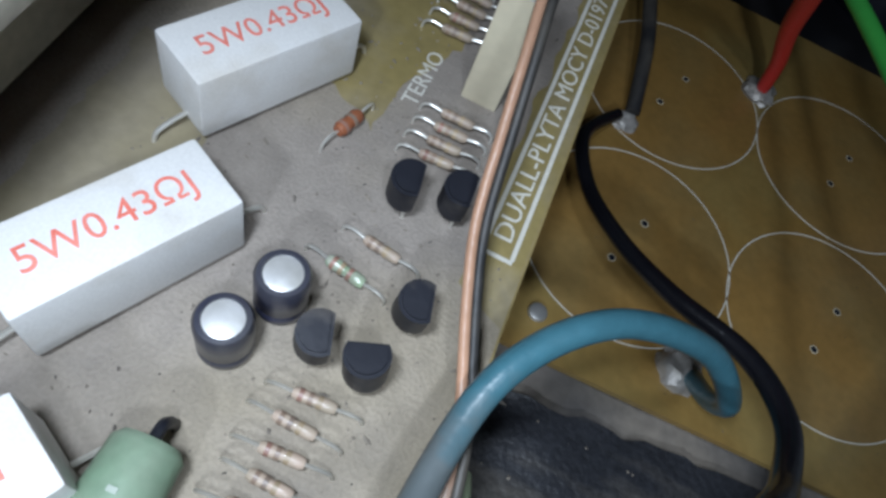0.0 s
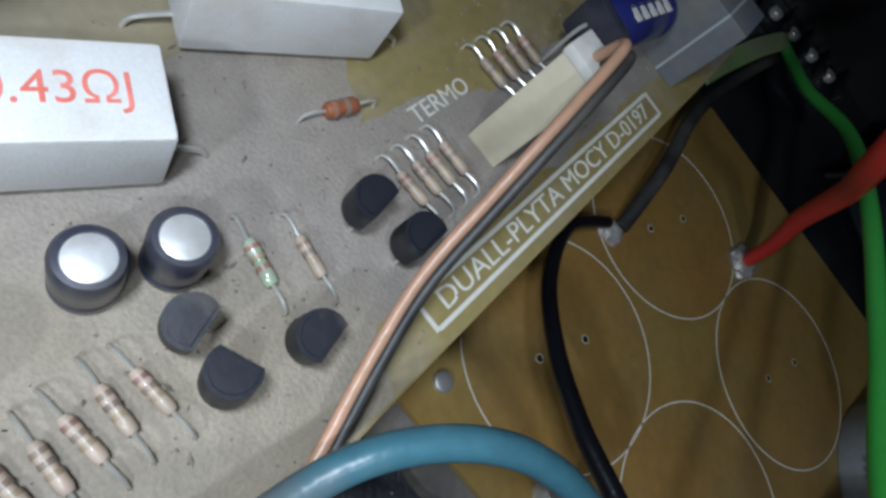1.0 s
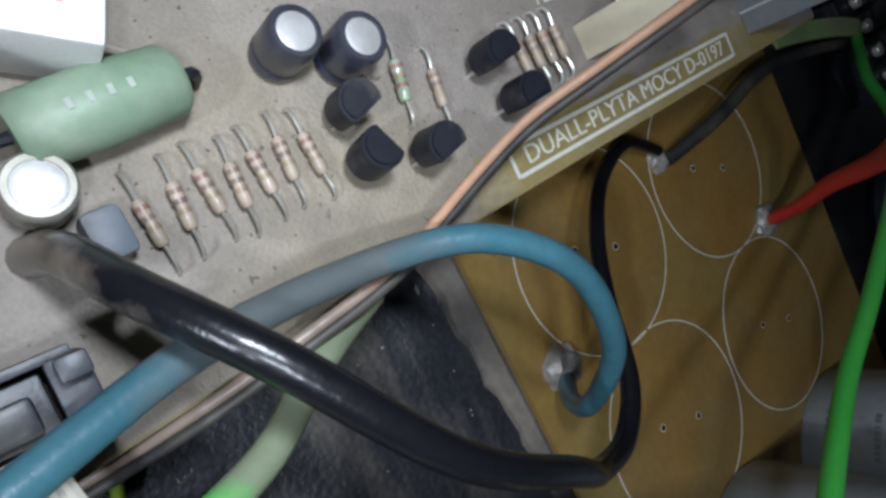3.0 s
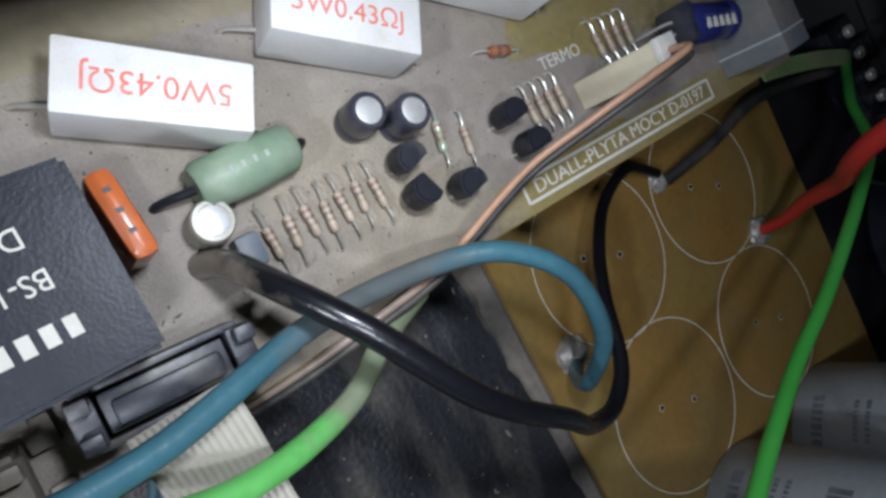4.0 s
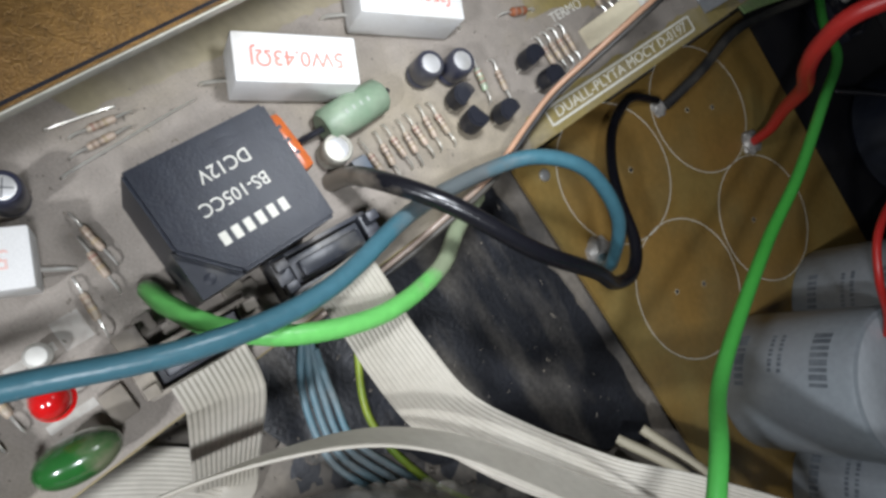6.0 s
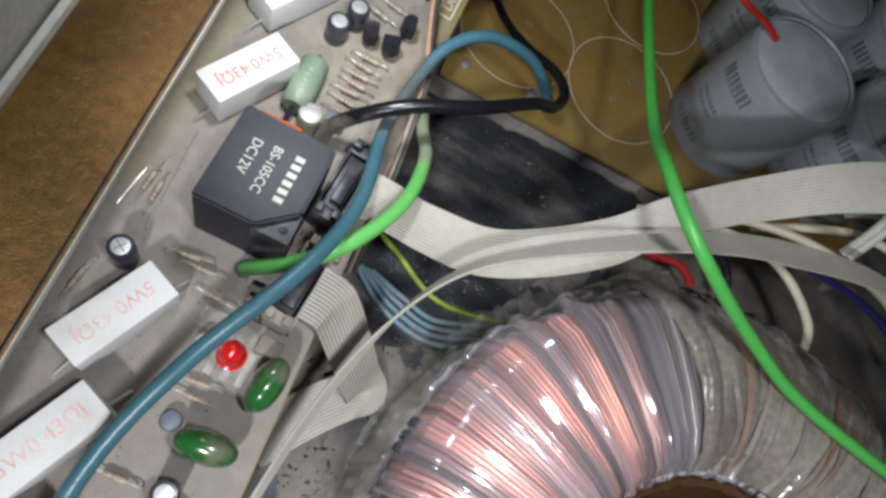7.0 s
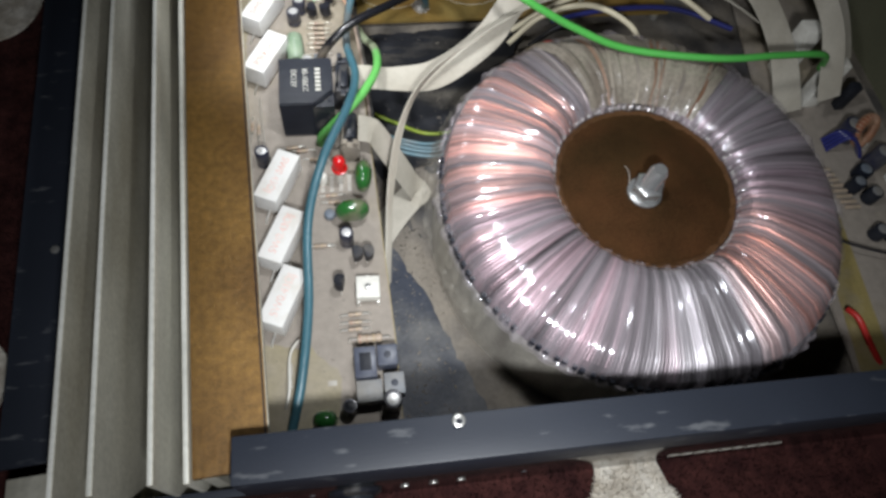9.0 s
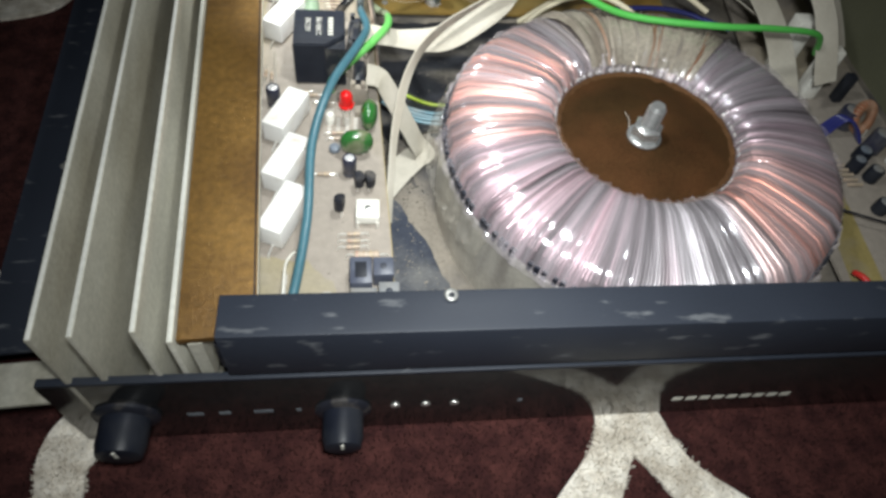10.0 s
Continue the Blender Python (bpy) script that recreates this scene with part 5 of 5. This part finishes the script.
wire("red_wire", [(9.3, 4.7, 1.4), (8.6, 4.6, 1.75), (7.4, 4.3, 2.2), (6.5, 5.0, 2.3), (6.3, 6.7, 2.2), (7.0, 8.7, 1.9), (8.6, 10.6, 1.2), (9.8, 11.6, 0.2)], 0.1, red_wire, "thin red wire between the large capacitors")
for k, (pts, m) in enumerate((([(8.0, -1.6, -2.4), (9.5, -1.2, -1.0), (11.5, -1.8, 0.2), (13.2, -3.2, 0.2), (13.6, -4.4, -0.5)], cream), ([(8.2, -0.9, -2.2), (10.5, -0.5, -0.8), (13, -0.6, 0.2), (15.5, -1.4, 0.6), (17.5, -2.6, 0.0)], cream),
                              ([(9.0, -1.9, -2.3), (10.6, -1.6, -1.2), (11.2, -2.6, -1.0), (11.1, -3.6, -1.5)], dusty_black), ([(11.6, -0.2, -1.0), (14, 0.1, 0.8), (16.2, -0.7, 1.3), (17.6, -1.9, 0.7)], cream),
                              ([(9.0, -2.2, -2.3), (9.8, -2.5, -1.5), (10.2, -3.4, -1.2), (10.0, -4.2, -1.6)], red_wire), ([(13.6, 1.0, 0.4), (13.5, 0.0, 2.2), (13.3, -1.0, 1.0)], white_nylon), ([(13.9, 1.0, 0.4), (13.75, 0.0, 2.2), (13.55, -1.0, 1.0)], white_nylon),
                              ([(10.5, -0.2, -2.3), (13.5, 0.1, -1.9), (17, -0.2, -1.6), (20, -1.5, -1.8)], blue_sleeve))):
    wire("lead_wire", pts, 0.14, m, ("cream", "cream", "dusty black", "cream", "red", "white", "white", "dark blue")[k] + " lead wire behind the transformer")
for k in range(4):
    d = 0.17 * (k - 1.5)
    wire("pale_blue_wire", [(1.0 + d, -6.8, -2.6), (2.2 + d, -7.25 + d, -2.95), (3.5, -7.5 + 1.3 * d, -3.02 + 0.05 * (k % 2)), (4.7 + 0.2 * d, -7.1 + 1.5 * d, -3.05), (5.6 + d, -6.75 + 2 * d, -3.08)], 0.085, pale_blue, "dusty pale blue wire lying on the case floor")


def ribbon(pts, width, twist, label, n=10, cores=14):
    t = thing("ribbon_cable", (0, 0, 0), 0, label, "ribbon cable", "ribbon cables")
    bm = bmesh.new()
    path = spline(pts, n)
    prev = None
    for i, p in enumerate(path):
        f = i / (len(path) - 1)
        tn = (path[min(i + 1, len(path) - 1)] - path[max(i - 1, 0)]).normalized()
        side = tn.cross(Vector((0, 0, 1))).normalized()
        up = side.cross(tn)
        a = radians(twist(f))
        s, u = side * math.cos(a) + up * math.sin(a), up * math.cos(a) - side * math.sin(a)
        top = [p + s * (width * (k / (2 * cores) - 0.5)) + u * (0.036 if k % 2 else 0.018) for k in range(2 * cores + 1)]
        low = [p + s * (width * (k / (2 * cores) - 0.5)) - u * (0.036 if k % 2 else 0.018) for k in range(2 * cores, -1, -1)]
        ring = [bm.verts.new(v) for v in top + low]
        if prev:
            for k in range(len(ring)):
                bm.faces.new((prev[k], prev[(k + 1) % len(ring)], ring[(k + 1) % len(ring)], ring[k]))
        prev = ring
    part("strip", bm, ribbon_mat, t)


ribbon([(-0.15, -6.5, 1.0), (0.5, -6.45, 0.92), (1.1, -6.42, 0.8), (1.72, -6.4, 0.7), (3.18, -6.22, 0.6), (4.48, -5.66, 0.85), (5.9, -4.78, 1.45), (6.9, -3.85, 2.3), (8.5, -2.7, 3.0), (10.5, -1.8, 4.4), (13, -1.4, 5.4), (16, -1.6, 5.6), (19, -3.0, 4.6), (21.3, -5.3, 2.4), (22.2, -7.4, -0.4)], 1.2, lambda f: -8 + 10 * math.sin(6 * f) - 26 * math.exp(-((f - 0.3) / 0.07) ** 2) - 34 * math.exp(-((f - 0.52) / 0.13) ** 2), "wide grey ribbon cable arching over the case")
ribbon([(0.0, -9.05, 0.95), (0.45, -9.08, 0.85), (0.75, -9.15, 0.5), (1.4, -9.4, -0.7), (2.05, -9.65, -1.95), (2.45, -9.8, -2.75), (2.42, -9.9, -2.9), (2.1, -10.15, -2.88), (1.4, -10.9, -2.95), (0.4, -12.2, -3.05)], 1.25, lambda f: 0, "grey ribbon cable folded down beside the board")
ribbon([(0.75, -14.8, -1.6), (0.85, -13.62, -0.5), (1.11, -11.39, 0.38), (1.71, -9.11, 1.09), (2.69, -7.37, 1.5), (4.4, -6.03, 2.0), (7.26, -4.5, 2.7), (10, -3.2, 2.4), (13.5, -2.3, 2.2), (17, -2.6, 1.6), (20.5, -3.6, 0.0)], 0.95, lambda f: 78 * (1 - min(1, max(0, (f - 0.25) / 0.45))) + 25, "narrow turned grey ribbon cable crossing the wide one")
ribbon([(14.5, 3.5, 5.0), (17.5, 1.0, 5.2), (20, -1.6, 4.6), (22, -4.0, 2.6), (22.9, -6.0, 0.5)], 1.5, lambda f: 10, "wide grey ribbon cable falling to the side board")
ribbon([(12.5, 1.5, 3.4), (15.5, -0.6, 3.2), (18.5, -2.8, 2.2), (20.2, -5.0, 0.4), (20.9, -7.2, -1.6)], 1.4, lambda f: -12, "wide grey ribbon cable beside the transformer")

# ---- large capacitors ----
for x, y in ((10.6, 4.35), (10.85, 8.7), (15.0, 4.65), (15.15, 9.0)):
    t = thing("smoothing_capacitor", (x, y, -2.73), rnd.uniform(-10, 10), "large grey smoothing capacitor with dark print standing on the amber board", "capacitor", "large capacitors")
    part("sleeve", lathe([(0, 0), (2.02, 0), (2.08, 0.08), (2.08, 3.95), (2.02, 4.08), (1.9, 4.12), (1.86, 4.04)], 56), sleeve, t)
    part("lid", lathe([(0, 4.06), (1.0, 4.07), (1.75, 4.05), (1.87, 4.0)], 48), cap_lid, t, "pale grey lid")
    r = random.Random(int(x * 10))
    for k in range(32):
        z, h, gap = ((0.6, 0.3, 5.5), (1.7, 0.12, 4), (2.0, 0.12, 4), (2.95, 0.5, 5.5))[k // 8]
        a = radians(200 + (k % 8) * gap + r.uniform(-0.5, 0.5))
        w = r.uniform(0.5, 0.95) * gap * 0.034
        bm = bmesh.new()
        q = [bm.verts.new(((2.086 + d) * math.cos(a + s * w / 2.1 * 0.5), (2.086 + d) * math.sin(a + s * w / 2.1 * 0.5), z + e)) for d in (0, 0.006) for s, e in ((-1, 0), (1, 0), (1, h), (-1, h))]
        bm.faces.new(q[4:])
        bm.faces.new(q[:4][::-1])
        for i in range(4):
            bm.faces.new((q[i], q[(i + 1) % 4], q[4 + (i + 1) % 4], q[4 + i]))
        part("print_mark", bm, faded_ink, t, smooth=False)

# ---- side board at the far side of the transformer ----
side = thing("side_circuit_board", (0, 0, 0), 0, "dusty circuit board beyond the transformer", "circuit board")
part("laminate", prism([(19.6, -20.5), (26.5, -20.5), (26.5, 4), (21.6, 4), (19.9, -9)], -2.5, -2.34), pcb_mat, side)
part("dust_strip", prism([(19.7, -20.4), (21.3, -20.4), (21.9, -12.5), (20.6, -12.5)], -2.339, -2.334), pcb_bare, side)
for x, y, m, r, h in ((23.0, -11.3, black_plastic, 0.35, 0.8), (23.6, -11.9, black_plastic, 0.35, 0.8), (23.7, -10.6, black_plastic, 0.4, 0.7), (23.1, -13.8, black_plastic, 0.35, 0.7), (23.8, -13.9, black_plastic, 0.35, 0.7), (24.6, -10.0, can_sleeve, 0.45, 1.2), (23.9, -8.3, can_sleeve, 0.5, 1.1)):
    t = thing("electrolytic_capacitor", (x, y, -2.34), 0, "small black component on the side board", "capacitor", "side board parts")
    part("sleeve", drum(r, 0, h, 20, 0.08), m, t)
    part("can_top", drum(r * 0.7, h, h + 0.02, 16, 0.005), grey_block, t)
for x, y, z, sx, sy, sz, m, lab in ((22.0, -4.0, 0.2, 0.9, 0.9, 1.2, white_nylon, "white plastic ribbon plug"), (22.8, -6.0, 0.0, 0.8, 0.8, 1.2, white_nylon, "white plastic ribbon plug"), (25.5, -11.0, -1.6, 0.9, 0.7, 0.6, chalk, "white plastic block on the side board"), (24.4, -6.4, -1.2, 0.5, 0.5, 1.0, black_plastic, "black plastic peg beside the plugs"), (26.0, -13.0, -1.7, 0.6, 1.6, 0.5, pale_green, "pale green resistor body on the side board")):
    solid("terminal_block", box(x - sx / 2, x + sx / 2, y - sy / 2, y + sy / 2, -2.33, z + sz / 2, 0.08), m, lab, "terminal block", "side terminals")
coil = thing("choke_coil", (24.5, -8.5, -1.55), 20, "brown wound choke coil standing on the side board", "coil")
ring_of = lambda big, thin, z0: [(big + thin * math.cos(q), z0 + thin * math.sin(q)) for q in [i * math.pi / 5 for i in range(10)]]
part("core", lathe(ring_of(0.62, 0.2, 0), 36, m=pose(0, 0, 0, 62, 0, 0), closed=True), rust, coil)
for k in range(26):
    part("turn", lathe(ring_of(0.225, 0.035, 0), 12, m=pose(0, 0, 0, 62, 0, 0) @ Matrix.Rotation(k * math.pi / 13, 4, "Z") @ Matrix.Translation((0.62, 0, 0)) @ pose(0, 0, 0, 90, 0, 0), closed=True), copper_wire, coil)
part("lead", tube([(0, -0.55, -0.35), (0, -0.6, -0.6), (0, -0.6, -0.85)], 0.05, 6, 3), tin, coil)
bead = bmesh.new()
bmesh.ops.create_uvsphere(bead, u_segments=24, v_segments=14, radius=1)
for v in bead.verts:
    v.co = Vector((v.co.x * 0.52, v.co.y * 0.26, v.co.z * 0.5))
disc = thing("disc_capacitor", (24.75, -9.9, -1.75), 35, "orange lacquered disc capacitor on the side board", "capacitor")
part("body", bead, orange, disc)
for x in (-0.2, 0.2):
    part("lead", tube([(x, 0, -0.4), (x, 0, -0.7)], 0.03, 6, 2), tin, disc)
for k in range(4):
    wire("blue_lead", [(22.6, -8.5 - 0.2 * k, -2.2), (23.0, -8.6 - 0.2 * k, -1.4 + 0.1 * k), (23.7, -8.9 - 0.16 * k, -1.5), (24.2, -9.3 - 0.1 * k, -2.2)], 0.09, blue_sleeve, "short dark blue lead on the side board")
for k in range(8):
    solid("side_resistor", tube([(21.6 + 0.1 * k, -10.2 - 0.3 * k, -2.2), (22.3 + 0.1 * k, -10.2 - 0.3 * k, -2.2)], 0.09, 8, 2), beige_body, "small beige resistor on the side board", "resistor", "side resistors")
wire("thin_wire", [(19.8, -13.6, -1.8), (21.5, -14.6, -1.6), (24.0, -15.2, -1.9), (26.3, -15.6, -2.1)], 0.05, dusty_black, "thin dark wire over the side board")

# ---- dark terminals at the back of the case ----
term = thing("terminal_strip", (1.8, 17.3, FLOOR), 10, "dusty black terminal strip at the back of the case", "terminal strip")
part("strip_base", box(-1.6, 2.0, -0.9, 0.9, 0, 0.9, 0.15), dusty_black, term)
for k in range(4):
    part("terminal_screw", drum(0.22, 0.9, 1.15, 14, 0.06, m=Matrix.Translation((-1.1 + k * 0.85, 0.1, 0))), tin, term)
    part("barrier", box(-0.75 + k * 0.85, -0.63 + k * 0.85, -0.8, 0.8, 0.9, 1.35, 0.04), dusty_black, term)
core = thing("choke", (8.0, 16.8, FLOOR), 0, "black coated choke core at the back of the case", "choke")
part("core", drum(2.4, 0.0, 2.4, 40, 0.5), black_plastic, core)
part("core_cap", drum(1.0, 2.4, 2.6, 24, 0.15), black_wire, core)
wire("black_wire", [(9.5, 12.5, -2.0), (9.0, 14.0, -0.5), (8.4, 15.0, 0.2), (6.5, 15.5, -1.0), (5.0, 14.5, -2.5)], 0.1, black_wire, "thin black wire looping at the back of the case")


# ---- settled dirt ----
def crumbs(name, mat, count, areas, label, seed, size=(0.012, 0.035)):
    """Loose grains of dirt lying on flat places: (x0, x1, y0, y1, z)."""
    r = random.Random(seed)
    vs, fs = [], []
    for _ in range(count):
        x0, x1, y0, y1, z = r.choice(areas)
        x, y, q, n = r.uniform(x0, x1), r.uniform(y0, y1), r.uniform(*size), len(vs)
        a, long = r.uniform(0, 6.28), r.choice((1, 1, 1.5, 3))
        for t in range(4):
            dx, dy = q * long * math.cos(a + t * 1.57), q * math.sin(a + t * 1.57 + r.uniform(-0.3, 0.3))
            vs.append(((x + dx * math.cos(a) - dy * math.sin(a)) * CM, (y + dx * math.sin(a) + dy * math.cos(a)) * CM, (z - 0.01) * CM))
        vs.append((x * CM, y * CM, (z + q * 0.9) * CM))
        fs += [(n + t, n + (t + 1) % 4, n + 4) for t in range(4)]
    me = bpy.data.meshes.new(name)
    me.from_pydata(vs, [], fs)
    me.materials.append(mat)
    tagged(new(name, me), label, "dust", kind="stuff")


crumbs("dust_grains", dust_clip, 1500, ((-4.6, 0.0, -20.5, -9.5, 0), (-4.6, 0.0, -9.5, 0.5, 0), (-4.6, -0.6, 0.5, 9, 0)), "grey brown dust grains on the board", 11)
crumbs("dark_grains", dusty_wire, 170, ((-4.4, 0.0, -20, 8, 0), (1.0, 8.5, 0.6, 11.5, -2.73)), "dark dust grains on the boards", 12, (0.008, 0.018))
crumbs("floor_dirt", dust_clip, 500, ((1.0, 8.0, -9.5, -0.4, FLOOR + 0.17), (1.0, 3.2, -20.5, -12, FLOOR + 0.05)), "pale dirt on the case floor", 13, (0.015, 0.045))
crumbs("floor_dirt", dusty_wire, 260, ((3.6, 9.5, -9, -3.6, FLOOR), (0.5, 3.0, -12.5, -8.5, FLOOR)), "dark flakes on the case floor", 14, (0.02, 0.07))
